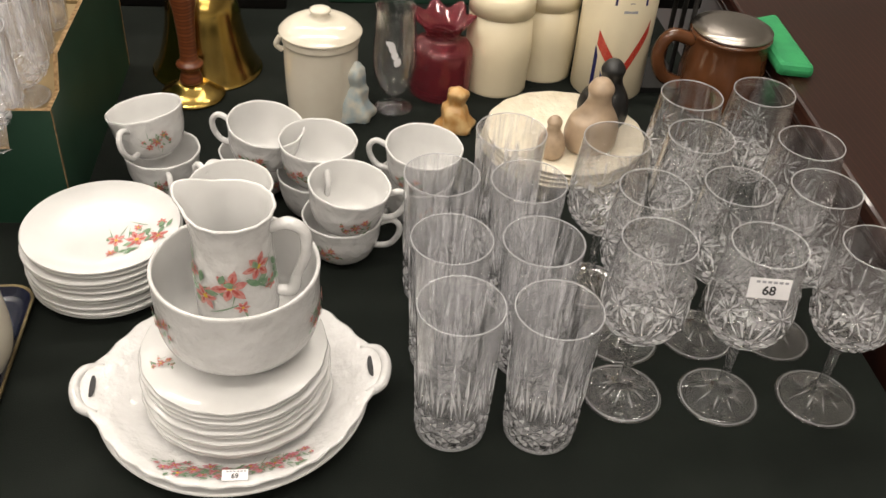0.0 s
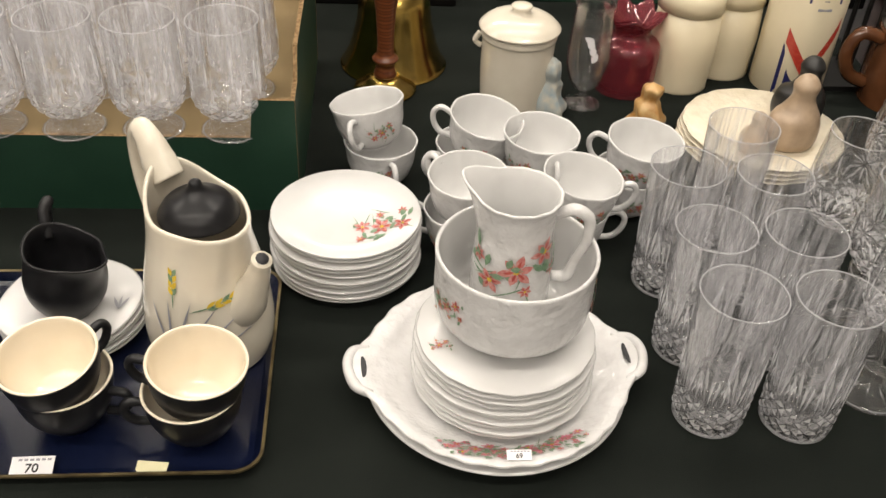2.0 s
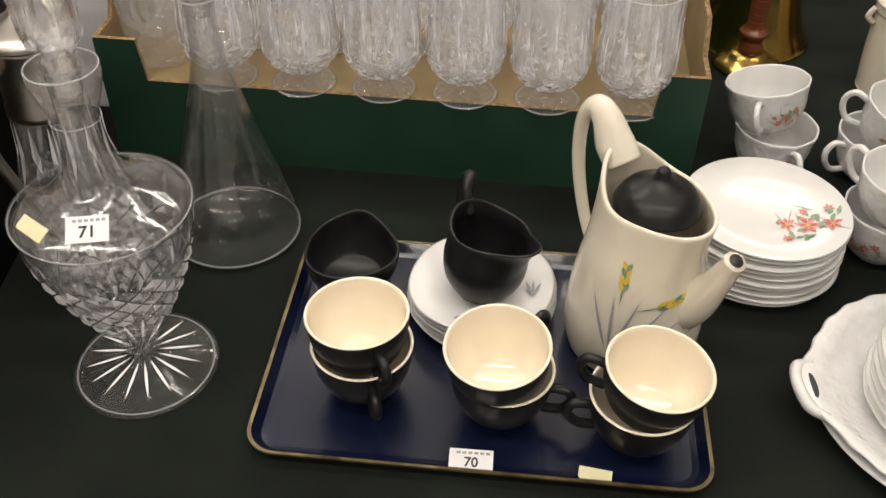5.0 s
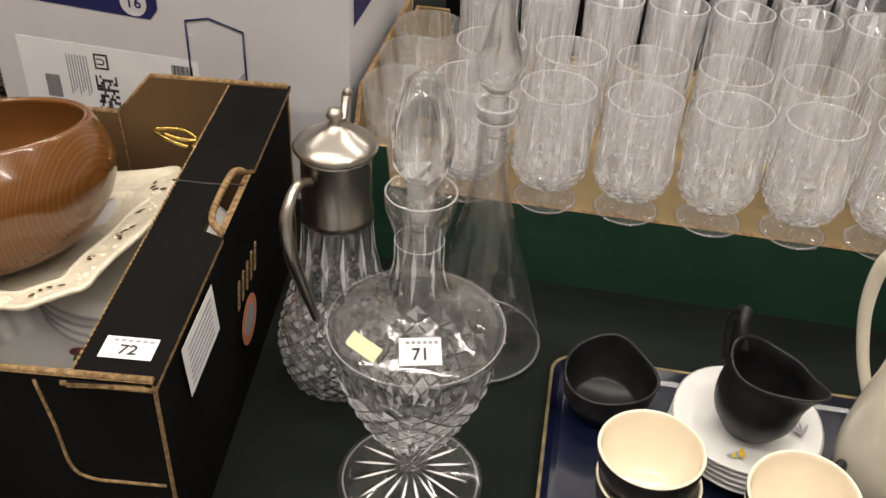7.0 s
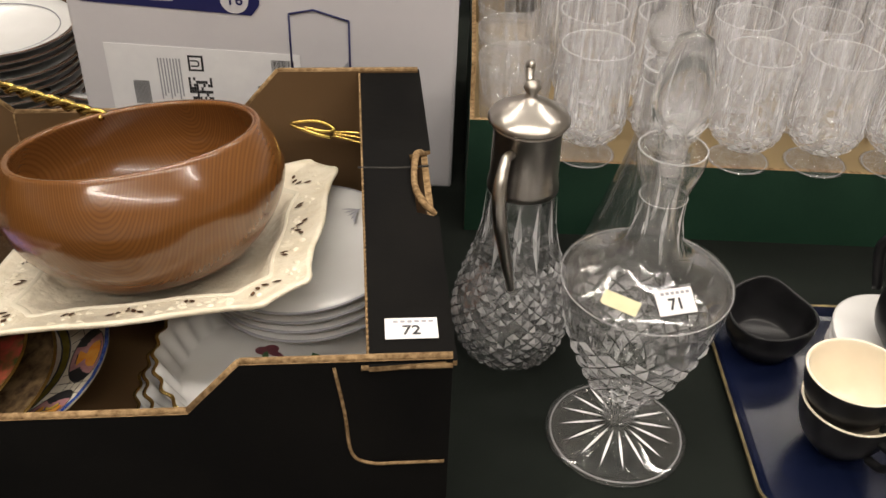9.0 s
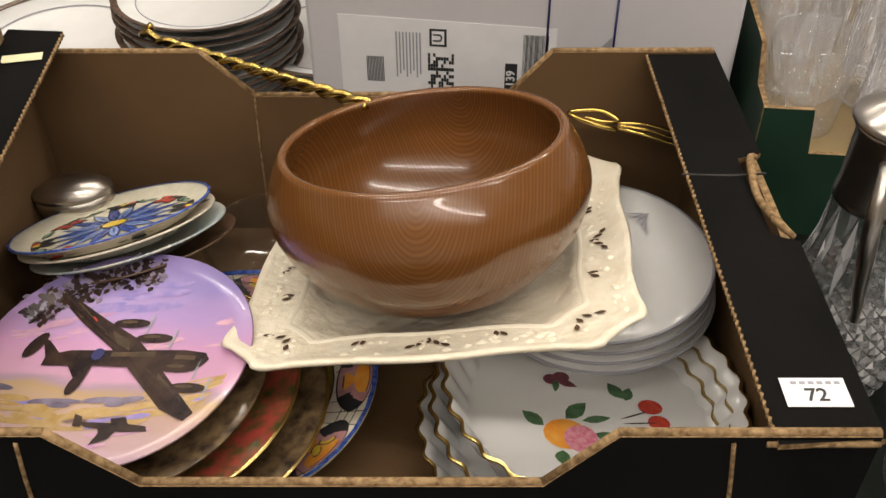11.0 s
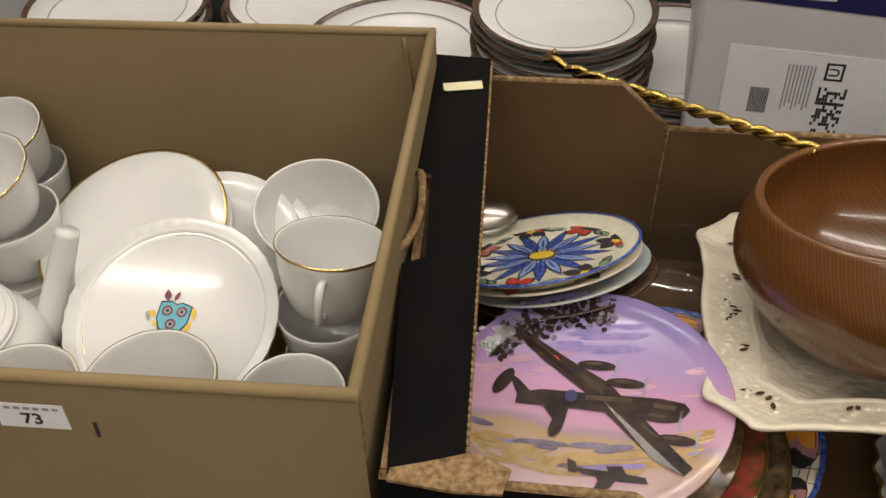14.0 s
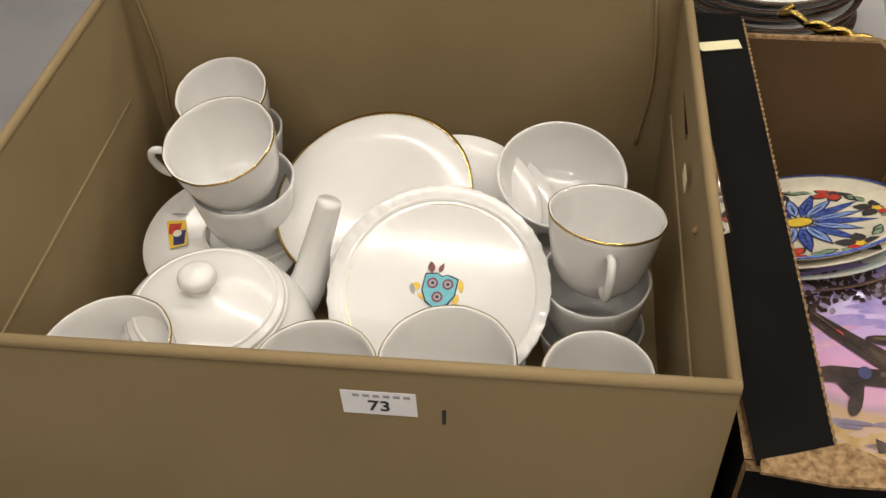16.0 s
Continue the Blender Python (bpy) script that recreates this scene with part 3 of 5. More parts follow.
# ---- green tray of glasses ----
def panel_box(name, M, w, d, h, th, label, outside, inside, front=None, back=None, side=None, floor_z=.004, category="box", edge=None):
    """A cardboard box, open on top. front, back, side: outlines in (along, up) instead of plain rectangles."""
    e = thing(name, M, label, category); edge = edge or CARDEDGE; mt = [outside, inside, edge]
    f = front or rect(-w / 2, 0, w / 2, h); b = back or f; s = side or rect(-d / 2 + th, 0, d / 2 - th, h)
    slab("front_panel", f, 0, th, mt, e, (1, 0, 2), m=pose(0, -d / 2 + th, 0, 90))
    slab("back_panel", b, 0, th, mt, e, (0, 1, 2), m=pose(0, d / 2, 0, 90))
    slab("side_panel", s, 0, th, mt, e, (1, 0, 2), m=pose(w / 2 - th, 0, 0) @ pose(0, 0, 0, 90, 0, 90))
    slab("side_panel", s, 0, th, mt, e, (0, 1, 2), m=pose(-w / 2, 0, 0) @ pose(0, 0, 0, 90, 0, 90))
    slab("bottom_panel", rect(-w / 2 + th, -d / 2 + th, w / 2 - th, d / 2 - th), floor_z - .003, floor_z, mt, e, (0, 1, 2))
    return e


gw = .65
GF = [(-gw / 2, 0), (gw / 2, 0), (gw / 2, .15), (gw / 2 - .047, .15), (gw / 2 - .052, .101), (-gw / 2 + .052, .101), (-gw / 2 + .047, .15), (-gw / 2, .15)]
GS = [(-.19, 0), (.19, 0), (.19, .15), (.15, .15), (.13, .185), (-.13, .185), (-.15, .15), (-.19, .15)]
gb = panel_box("green_tray_box", pose(-.278, 1.526, 0), gw, .39, .15, .005, "shallow dark green cardboard tray full of crystal glasses", CARDGREEN, CARD, GF, GF, GS, floor_z=.0965)
slab("fold_flap", rect(-.272, -.1945, .272, -.12), .0975, .0985, CARD, gb)
g0 = short_goblet(); g0.matrix_basis = pose(-.470, 1.353, .0988)
for j in range(2):
    for i in range(6):
        if i + j: copy_thing(g0, pose(-.470 + .0885 * i + .006 * j, 1.353 + .092 * j, .099, 0, 0, 11 * i + 31 * j))
f0 = flute(); f0.matrix_basis = pose(-.485, 1.565, .099)
for j in range(2):
    for i in range(7):
        if i + j: copy_thing(f0, pose(-.485 + .075 * i, 1.565 + .075 * j, .099, 0, 0, 13 * i))
for y in (1.39, 1.47, 1.55):
    t = lathe("tumbler", shell([(0, 0), (.03, 0), (.036, .004), (.040, .05), (.043, .10)], .003, .012), CRYSTAL, None, 40, m=pose(-.553, y, .099))
    tagged(t, "clear glass whisky tumbler in the green tray", "glass", "whisky tumblers")

# ---- decanters ----
de = thing("decanter", pose(-.459, 1.018, 0), "cut crystal footed decanter with a faceted stopper", "decanter")
lathe("foot", smooth_profile([(0, 0), (.060, .0008), (.061, .003), (.04, .008), (.018, .015), (.013, .022)], 3) + [(0, .022)], FLASKG, de, 64)
# cut star on the foot: its bright streaks of light painted as white leaves
sc_ = decal("star_cutting", [(leaf_poly(.012 * math.cos(a), .012 * math.sin(a), .040, .0013, a), PAPER) for a in [2 * math.pi * i / 16 for i in range(16)]], de, lambda u, v, h: (u, v, .0158 + h - .165 * (math.hypot(u, v) - .012))); sc_["kind"] = "stuff"
do = smooth_profile([(0, .0225), (.013, .023), (.016, .040), (.020, .052), (.036, .075), (.054, .115), (.0645, .150), (.0700, .182), (.0695, .1865), (.058, .1945), (.044, .201), (.030, .212), (.021, .228), (.0178, .252), (.018, .270), (.0235, .288), (.0262, .300), (.0258, .308)], 6)
di = smooth_profile([(.013, .308), (.013, .26), (.017, .230), (.030, .208), (.055, .1925), (.0655, .182), (.060, .150), (.048, .115), (.028, .078), (0, .066)], 4)
dm2 = star_cut(8, .215, .275, .0012)
lathe("body", do + [(.0235, .310), (.014, .310)] + di, DECCUT, de, 132, lambda r, z, a, k: dm2(r, z, a, k) if k < len(do) else (r, z))
DR = prof_radius(do)
cuts("diamond_cutting", lattice(18, .062, .150, 9, .86), de, DR, FACET, .0016)
cuts("neck_fluting", [slash(2 * math.pi * i / 8, .222, .05, .0022, 0, .02) for i in range(8)], de, DR, STROKE, .0004)
cuts("shoulder_fluting", [slash(2 * math.pi * i / 16, .152, .020, .0016, 0, .066) for i in range(16)], de, DR, FACET, .0004)
rim_ring(.0699, .1845, de, .0007, "shoulder_edge"); rim_ring(.0258, .3085, de, .0009); rim_ring(.0608, .002, de, .0009, "foot_edge"); rim_ring(.0185, .266, de, .0006, "collar_ring")
lathe("stopper", [(0, .285), (.011, .286), (.0115, .311), (.013, .316), (.010, .322), (.019, .330), (.022, .345), (.021, .370), (.013, .395), (0, .402)], STOPPER, de, 8)
SR = prof_radius([(.0105, .318), (.0195, .328), (.0222, .345), (.0212, .370), (.0135, .395), (.001, .402)])
cuts("stopper_facet", [[(a - .3, .331), (a, .322), (a + .3, .331), (a, .338)] for a in [2 * math.pi * (i + .5) / 8 for i in range(8)]] + [slash(2 * math.pi * i / 8, .334, .060, .0011, 0, .021) for i in range(8)], de, SR, STROKE, .0003)
lot_label("71", face_to((-.4465, .970, .2012), (.13, -.48, .87)), .031, .021)
price_sticker(face_to((-.4885, .968, .1990), (-.28, -.45, .86)))

cl = thing("claret_jug", pose(-.556, 1.138, 0, 0, 0, 55), "cut glass claret jug with silver plated mount and handle", "jug")
co = smooth_profile([(0, 0), (.040, 0), (.050, .008), (.0575, .035), (.0585, .055), (.052, .085), (.040, .125), (.033, .16), (.0315, .195)], 7)
cm2 = star_cut(9, .115, .19, .0012)
lathe("body", co + [(.028, .195), (.036, .125), (.052, .07), (.053, .04), (.04, .012), (0, .011)], CLARCUT, cl, 108, lambda r, z, a, k: cm2(r, z, a, k) if k < len(co) else (r, z))
cuts("diamond_cutting", lattice(26, .004, .122, 17, .88), cl, prof_radius(co), cut_glint("fine_facet_glints", .02, .75, 1.6), .0016)
cuts("neck_fluting", [slash(2 * math.pi * i / 12, .118, .072, .0040, 0, .035) for i in range(12)], cl, prof_radius(co), STROKE, .0004)
lathe("mount", [(.029, .192), (.0328, .192), (.0325, .198), (.031, .205), (.0305, .252), (.033, .256), (.033, .259), (.0285, .259)], SILVER, cl, 48)
lathe("lid", [(0, .2595), (.0345, .2595), (.0365, .262), (.034, .266), (.026, .271), (.015, .278), (.007, .282), (.0045, .286), (.0075, .291), (.006, .296), (0, .298)], SILVER, cl, 40)
tube("handle", [(-.031, -.004, .240), (-.050, -.010, .246), (-.066, -.016, .225), (-.066, -.020, .19), (-.056, -.022, .15), (-.050, -.024, .125), (-.046, -.024, .112)], [.004, .0045, .006, .0062, .005, .004, .004], SILVER, cl, 10)
tube("thumb_piece", [(.018, .010, .276), (.026, .018, .284), (.032, .022, .292), (.028, .018, .296)], [.003, .004, .005, .003], SILVER, cl, 8)

fl = thing("conical_decanter", pose(-.430, 1.212, 0), "plain clear conical glass decanter with a teardrop stopper", "decanter")
lathe("flask", shell(smooth_profile([(0, 0), (.055, 0), (.066, .004), (.067, .012), (.052, .07), (.030, .150), (.018, .195), (.0145, .23), (.0145, .265), (.018, .27), (.019, .277), (.018, .283)], 5), .0025, .006), FLASKG, fl, 64)
lathe("stopper", smooth_profile([(0, .25), (.0095, .252), (.0105, .284), (.009, .292), (.019, .306), (.021, .32), (.014, .345), (.007, .375), (0, .395)], 4), STOPPER, fl, 24)

rim_ring(.0185, .2815, fl, .0016); rim_ring(.0668, .006, fl, .0014, "base_edge"); rim_ring(.0178, .268, fl, .0012, "neck_ring")

# ---- tray with the black and cream coffee set ----
tr = thing("tray", pose(-.154, 1.066, 0, 0, 0, .8), "dark navy lacquered rectangular tray with a worn gilt edge", "tray")
def rrect(w, d, r, n=6):
    return [(sx * (w / 2 - r) + r * math.cos(a), sy * (d / 2 - r) + r * math.sin(a)) for sx, sy, a0 in ((1, 1, 0), (-1, 1, 90), (-1, -1, 180), (1, -1, 270)) for a in [radians(a0 + 90 * k / n) for k in range(n + 1)]]
rows = [(rrect(.355, .245, .015), .003), (rrect(.366, .256, .02), .0045), (rrect(.380, .270, .024), .012), (rrect(.386, .276, .026), .0125), (rrect(.386, .276, .026), .0105), (rrect(.366, .256, .02), .0015), (rrect(.355, .245, .015), 0)]
vs, fs = [], []; n = len(rows[0][0])
for p, z in rows: vs += [(x, y, z) for x, y in p]
fs = [tuple(range(n)), tuple(range(6 * n, 7 * n))]; idx = [0, 0]
for k in range(6):
    for i in range(n): fs.append((k * n + i, k * n + (i + 1) % n, (k + 1) * n + (i + 1) % n, (k + 1) * n + i)); idx.append(1 if k in (2, 3) else 0)
mesh("plate", vs, [f for f, k in zip(fs, idx) if k == 0], TRAYM, tr)
mesh("gilt_rim", vs, [f for f, k in zip(fs, idx) if k == 1], TRAYR, tr)
lot_label("70", pose(-.156, .9405, .0105, 12, 0, 2)); price_sticker(pose(-.055, .9405, .008, 10, 0, -6), .027, .011)


def black_cup(M, ang):
    e = thing("coffee_cup", M, "black glazed coffee cup with a cream inside", "cup", "black coffee cups")
    o = smooth_profile([(0, 0), (.018, 0), (.022, .003), (.034, .018), (.041, .036), (.044, .058)], 4); pr = shell(o, .0028, .004)
    lathe("cup", pr, [BLACKG, INSIDE], e, 48, split=[(len(o) - 1, 1)])
    c, s = math.cos(ang), math.sin(ang)
    tube("handle", [(r * c, r * s, z) for r, z in ((.041, .046), (.056, .047), (.060, .036), (.052, .024), (.037, .020))], .0042, BLACKG, e, 10)
    return e


def cup_pair(x, y, a1, a2, dx, dy, rx, ry):
    black_cup(pose(x, y, .0035), a1); black_cup(pose(x + dx * .5, y + dy * .5, .036, rx * .6, ry * .6), a2)
cup_pair(-.257, 1.012, -1.2, -1.0, -.003, .004, -2, -3); cup_pair(-.137, 1.000, -.2, .9, -.004, -.004, 9, -5); cup_pair(-.022, .986, 3.3, 3.0, .006, .003, 4, 9)

def soft_square(r, z, a, k): return r * (1 + .018 * math.cos(4 * a)), z
for i in range(5):
    s = lathe("saucer", [(0, 0), (.035, 0), (.04, .002), (.068, .009), (.0695, .0105), (.067, .0115), (.042, .0045), (0, .004)], [PORC, IVORYP], None, 56, soft_square, m=pose(-.164 + .0015 * (i % 2), 1.124, .004 + .006 * i, 0, 0, 8 * i))
    tagged(s, "square white saucer with a wheat sprig, in a stack", "saucer", "square saucers")
    if i == 4: decal("wheat_sprig", [(leaf_poly(-.045 + .004 * k, -.03 - .003 * k, .014, .003, -.5 + .5 * k), YELLOWP if k % 2 else GREYINK) for k in range(4)] + [(leaf_poly(.035, -.035, .02, .0015, .6 + .4 * k), GREYINK) for k in range(3)], s, lift=.009)

cr = thing("cream_jug", pose(-.164, 1.116, .033, -6, 4, 0), "matt black pottery cream jug on the saucers", "jug")
ko = smooth_profile([(0, 0), (.018, 0), (.024, .004), (.036, .022), (.039, .042), (.036, .062), (.037, .07)], 5)
def spout_mod(ang, pull, zt, w=.5):
    def f(r, z, a, k):
        d = math.cos(a - ang); t = max(0, min(1, (z - zt[0]) / (zt[1] - zt[0]))) ** 1.5
        return r + pull * t * max(0, d) ** 8, z + pull * .35 * t * max(0, d) ** 8 + .012 * t * max(0, -d) ** 2
    return f
lathe("body", shell(ko, .003, .004), BLACKG, cr, 56, spout_mod(-.7, .02, (.04, .07)))
tube("handle", [(-.02, .026, .066), (-.026, .036, .088), (-.024, .046, .096), (-.030, .056, .080), (-.026, .042, .040)], [.005, .0055, .006, .006, .005], BLACKG, cr, 10)
su = thing("sugar_bowl", pose(-.293, 1.146, .0035), "matt black pottery sugar bowl with a pulled rim", "bowl")
so = smooth_profile([(0, 0), (.026, 0), (.032, .004), (.042, .022), (.0455, .044)], 5)
lathe("bowl", shell(so, .003, .005), BLACKG, su, 56, lambda r, z, a, k: (r * (1 + .05 * math.cos(3 * a + .4) * min(1, z / .04)), z + .011 * min(1, z / .04) * max(0, math.cos(a - 1.4)) ** 6))

pt = thing("coffee_pot", pose(-.024, 1.104, .0035, 0, 0, -45), "tall cream coffee pot painted with wheat ears", "coffee pot")
po = smooth_profile([(0, 0), (.050, 0), (.058, .006), (.062, .03), (.0605, .060), (.055, .100), (.0475, .135), (.0445, .165)], 6)
def pot_mod(r, z, a, k):
    t = max(0, min(1, (z - .11) / .055)); d = math.cos(a)
    return r + .014 * t * max(0, d) ** 4 + .004 * t * max(0, -d) ** 4, z + t * (.030 * max(0, -d) ** 2.5 - .002 * max(0, d) ** 2)
lathe("body", shell(po, .004, .006), CREAM, pt, 64, pot_mod)
tube("spout", [(.036, .005, .066), (.054, .006, .084), (.068, .007, .112), (.078, .0075, .138), (.0815, .0075, .148)], [.026, .020, .0135, .0095, .0095], CREAM, pt, 16)
# spout is solid; a black disc gives the dark of its mouth
lathe("spout_hole_shade", [(0, 0), (.006, 0), (.006, .0008), (0, .001)], INK, pt, 16, m=pose(.0820, .0075, .1490, 0, 26, 0))
tube("handle", [(-.050, 0, .060), (-.072, 0, .100), (-.087, 0, .150), (-.088, 0, .195), (-.076, 0, .216), (-.062, 0, .210), (-.050, 0, .192), (-.038, 0, .178)], [.005, .0055, .006, .0065, .0075, .0095, .0125, .012], CREAM, pt, 12, 1.35)
lathe("lid", smooth_profile([(0, .160), (.034, .160), (.035, .166), (.028, .176), (.016, .183), (.008, .189), (.005, .196), (0, .199)], 4), BLACKG, pt, 40, m=pose(.004, 0, 0))
PR = prof_radius(po)
wh = []
for x, y, L, rot in ((.008, .008, .030, .25), (-.022, .020, .026, 1.5)):
    wh += [(leaf_poly(x + L * .24 * k * math.cos(rot), y + L * .24 * k * math.sin(rot), L * .36, .0021, rot + s * .42), YELLOWP if (k + (s > 0)) % 3 else GREENP) for k in range(4) for s in (-1, 1)] + [(leaf_poly(x - L * .6 * math.cos(rot), y - L * .6 * math.sin(rot), L * 1.6, .0007, rot), GREENP)]
wh += [(leaf_poly(-.03 + .002 * k, -.045, .055 + .004 * k, .0014, 1.9 - .33 * k), GREYINK) for k in range(6)]
decal("wheat_painting", wh, pt, round_wall(lambda z: PR(z) + .0007, .085, -.75))

# ---- rose tea set ----
pl = thing("serving_platter", pose(.255, 1.045, 0), "white moulded porcelain cake plate with pierced handles and roses", "plate", "cake plates")
def wavy(n, amp, lift=0):
    def f(r, z, a, k):
        t = max(0, r - .09) / .05
        return r * (1 + amp * t * math.cos(n * a)), z + lift * t * math.cos(n * a)
    return f
def handle_wave(r, z, a, k):
    t = max(0, min(1, (r - .10) / .024)); s = abs(math.cos(a)) ** 26
    return r * (1 + .008 * t * math.cos(26 * a) * (1 - s)) + .014 * t * s, z + .006 * t * s
big = [(0, 0), (.085, 0), (.09, .003), (.115, .010), (.124, .017), (.1265, .019), (.124, .0205), (.108, .0135), (.088, .006), (0, .005)]
lathe("lower_plate", big, PORC, pl, 120)
p2 = thing("serving_platter", pose(.255, 1.045, .007, 0, 0, 4), "white moulded porcelain cake plate with pierced handles and roses", "plate", "cake plates")
lathe("plate", [(r, z + (.004 if r > .1 else 0)) for r, z in big], RELIEF, p2, 160, handle_wave)
for s in (-1, 1):
    # no opening is cut; its shade is a black oval on the handle
    decal("handle_hole_shade", [(oval_poly(s * .1285, 0, .0035, .014, 0, 16), INK)], p2, lift=.027)
    tube("handle_scroll", [(s * .122, -.030, .021), (s * .137, -.022, .026), (s * .143, 0, .030), (s * .137, .022, .026), (s * .122, .030, .021)], [.004, .0055, .005, .0055, .004], RELIEF, p2, 10)
band = []
for k in range(7):
    a0 = -1.57 + (k - 3) * .17; band += [([(.104 * math.cos(a0) + x, .104 * math.sin(a0) + y * .8) for x, y in p], m) for p, m in spray(.62 + .22 * (k % 2), 40 + k, 1, PINKP)]
decal("rose_spray", band, p2, lambda u, v, h: (u, v, .0066 + h + max(0, min(math.hypot(u, v), .108) - .087) * .575 + max(0, math.hypot(u, v) - .108) * .44))
lot_label("69", pose(.264, .931, .0320, 14, 0, 0), .022, .010)
for i in range(10):
    r = .086 - .0003 * i
    q = lathe("tea_plate", [(0, 0), (.045, 0), (.05, .002), (r - .004, .0095), (r, .0115), (r - .001, .0130), (.05, .0045), (0, .004)], [PORC, GOLD], None, 64, lambda rr, z, a, k: (rr * (1 + .006 * math.cos(16 * a) * (rr > .07)), z), m=pose(.259 + .002 * math.sin(i * 2.1), 1.040 + .0015 * math.cos(i * 3), .0125 + .0061 * i, 0, 0, 20 * i))
    tagged(q, "white porcelain tea plate with a moulded rim, in a stack", "plate", "tea plates under the bowl")
    if i == 9: decal("rose_spray", [([(.066 * math.cos(a0) + x * .6, .066 * math.sin(a0) + y * .6) for x, y in p], m) for a0 in (-1.9, -.6, .3) for p, m in spray(.7, int(a0 * 10))], q, lift=.0105)
bw = thing("sugar_bowl", pose(.264, 1.056, .0800), "white relief moulded porcelain slop bowl with roses", "bowl")
bo = smooth_profile([(0, 0), (.048, 0), (.056, .003), (.068, .014), (.0725, .034), (.0725, .062), (.0735, .082)], 5)
lathe("bowl", shell(bo, .0035, .004), [RELIEF, PORC], bw, 72, split=[(len(bo) + 1, 1)])
BR = prof_radius(bo)
decal("rose_spray", spray(.75, 7), bw, round_wall(lambda z: BR(z) + .0012, .045, -.25))
decal("rose_spray", spray(.7, 9), bw, round_wall(lambda z: BR(z) + .0012, .048, -2.6))
jg = thing("milk_jug", pose(.262, 1.069, .0865), "white porcelain milk jug with roses, standing in the bowl", "jug")
jo = smooth_profile([(0, 0), (.028, 0), (.033, .003), (.037, .02), (.036, .06), (.034, .095), (.036, .118), (.039, .128)], 6)
def jug_mod(r, z, a, k):
    t = max(0, min(1, (z - .085) / .043)) ** 1.4
    return r * (1 + .01 * math.cos(14 * a) * t) + .014 * t * max(0, math.cos(a - 2.75)) ** 10, z + t * (.008 * max(0, math.cos(a - 2.75)) ** 6)
lathe("body", shell(jo, .003, .004), [RELIEF, PORC], jg, 72, jug_mod, split=[(len(jo) + 1, 1)])
tube("handle", [(.033, -.006, .108), (.048, -.009, .116), (.062, -.011, .108), (.063, -.012, .085), (.055, -.010, .060), (.050, -.009, .042), (.037, -.007, .040)], [.0045, .006, .0055, .005, .0045, .006, .005], RELIEF, jg, 10)
decal("rose_spray", spray(1.6, 3), jg, round_wall(lambda z: prof_radius(jo)(z) + .0012, .068, -1.6))
for i in range(10):
    q = lathe("rose_saucer", [(0, 0), (.04, 0), (.045, .002), (.078, .0085), (.0815, .0105), (.080, .0118), (.045, .0045), (0, .004)], PORC, None, 64, m=pose(.105 + .0022 * math.sin(i * 1.7), 1.232 + .002 * math.cos(i * 2.3), .0068 * i, 0, 0, 25 * i))
    tagged(q, "white porcelain saucer with a rose spray, in a stack", "saucer", "saucers in a stack")
    if i == 9:
        q.rotation_euler = (0, 0, 0)
        decal("rose_spray", [([(.038 + x * .82 + y * .45, -.018 - y * .9 + x * .62) for x, y in p], m) for p, m in spray(1.25, 4)], q, lambda u, v, h: (u, v, .0045 + h + max(0, math.hypot(u, v) - .043) * .215))


def tea_cup(M, ang, seed):
    e = thing("tea_cup", M, "white relief moulded porcelain tea cup with roses", "cup", "tea cups")
    o = smooth_profile([(0, 0), (.020, 0), (.023, .003), (.034, .012), (.041, .030), (.043, .045), (.0455, .058)], 4)
    lathe("cup", shell(o, .0024, .004), [RELIEF, PORC], e, 56, lambda r, z, a, k: (r * (1 + .008 * math.cos(10 * a) * (z > .05)), z), split=[(len(o) + 1, 1)])
    c, s = math.cos(ang), math.sin(ang)
    tube("handle", [(r * c, r * s, z) for r, z in ((.042, .048), (.056, .053), (.064, .044), (.062, .030), (.052, .018), (.036, .016))], .0036, RELIEF, e, 8)
    cr_ = prof_radius(o)
    decal("rose_spray", spray(.62, seed), e, round_wall(lambda z: cr_(z) + .0012, .030, -1.57 + .7 * math.cos(seed)))
    return e
CUPS = [(.143, 1.400, 4.4, -8, -10, 1), (.256, 1.398, 2.9, 6, 8, 2), (.327, 1.352, 4.9, 2, 2, 3), (.446, 1.343, 2.9, 4, 3, 4), (.358, 1.268, .0, 2, 6, 5), (.236, 1.262, 2.3, 3, 0, 6)]
for k, (x, y, a, rx, ry, sd) in enumerate(CUPS):
    tea_cup(pose(x, y, 0), a + .6 + (k == 4) * -.7, sd + 10); tea_cup(pose(x + .001 * rx, y - .001 * ry, .046, rx, ry, 0), a, sd)

# ---- black fruit box and what is in it ----
BX = pose(-.937, 1.077, 0, 0, 0, 6)
bx = thing("fruit_box", BX, "black printed cardboard fruit box, open, half full of china", "box")
W, D_, H_ = .60, .445, .21
XL, XR = -.338, .30
FR = [(XL, 0), (XR, 0), (XR, H_), (.154, H_), (.114, .164), (-.124, .164), (-.170, H_), (XL, H_)]
FF = [(max(x, -.316), z) for x, z in FR]
mt = [CARDBLACK, CARDIN, CARDEDGE]
slab("front_panel", FF, 0, .007, mt, bx, (1, 0, 2), m=pose(0, -D_ / 2 + .007, 0, 90))
slab("back_panel", FR, 0, .007, mt, bx, (0, 1, 2), m=pose(0, D_ / 2, 0, 90))
slab("bottom_panel", rect(XL + .006, -.214, XR - .006, .214), .001, .006, mt, bx, (0, 1, 2))
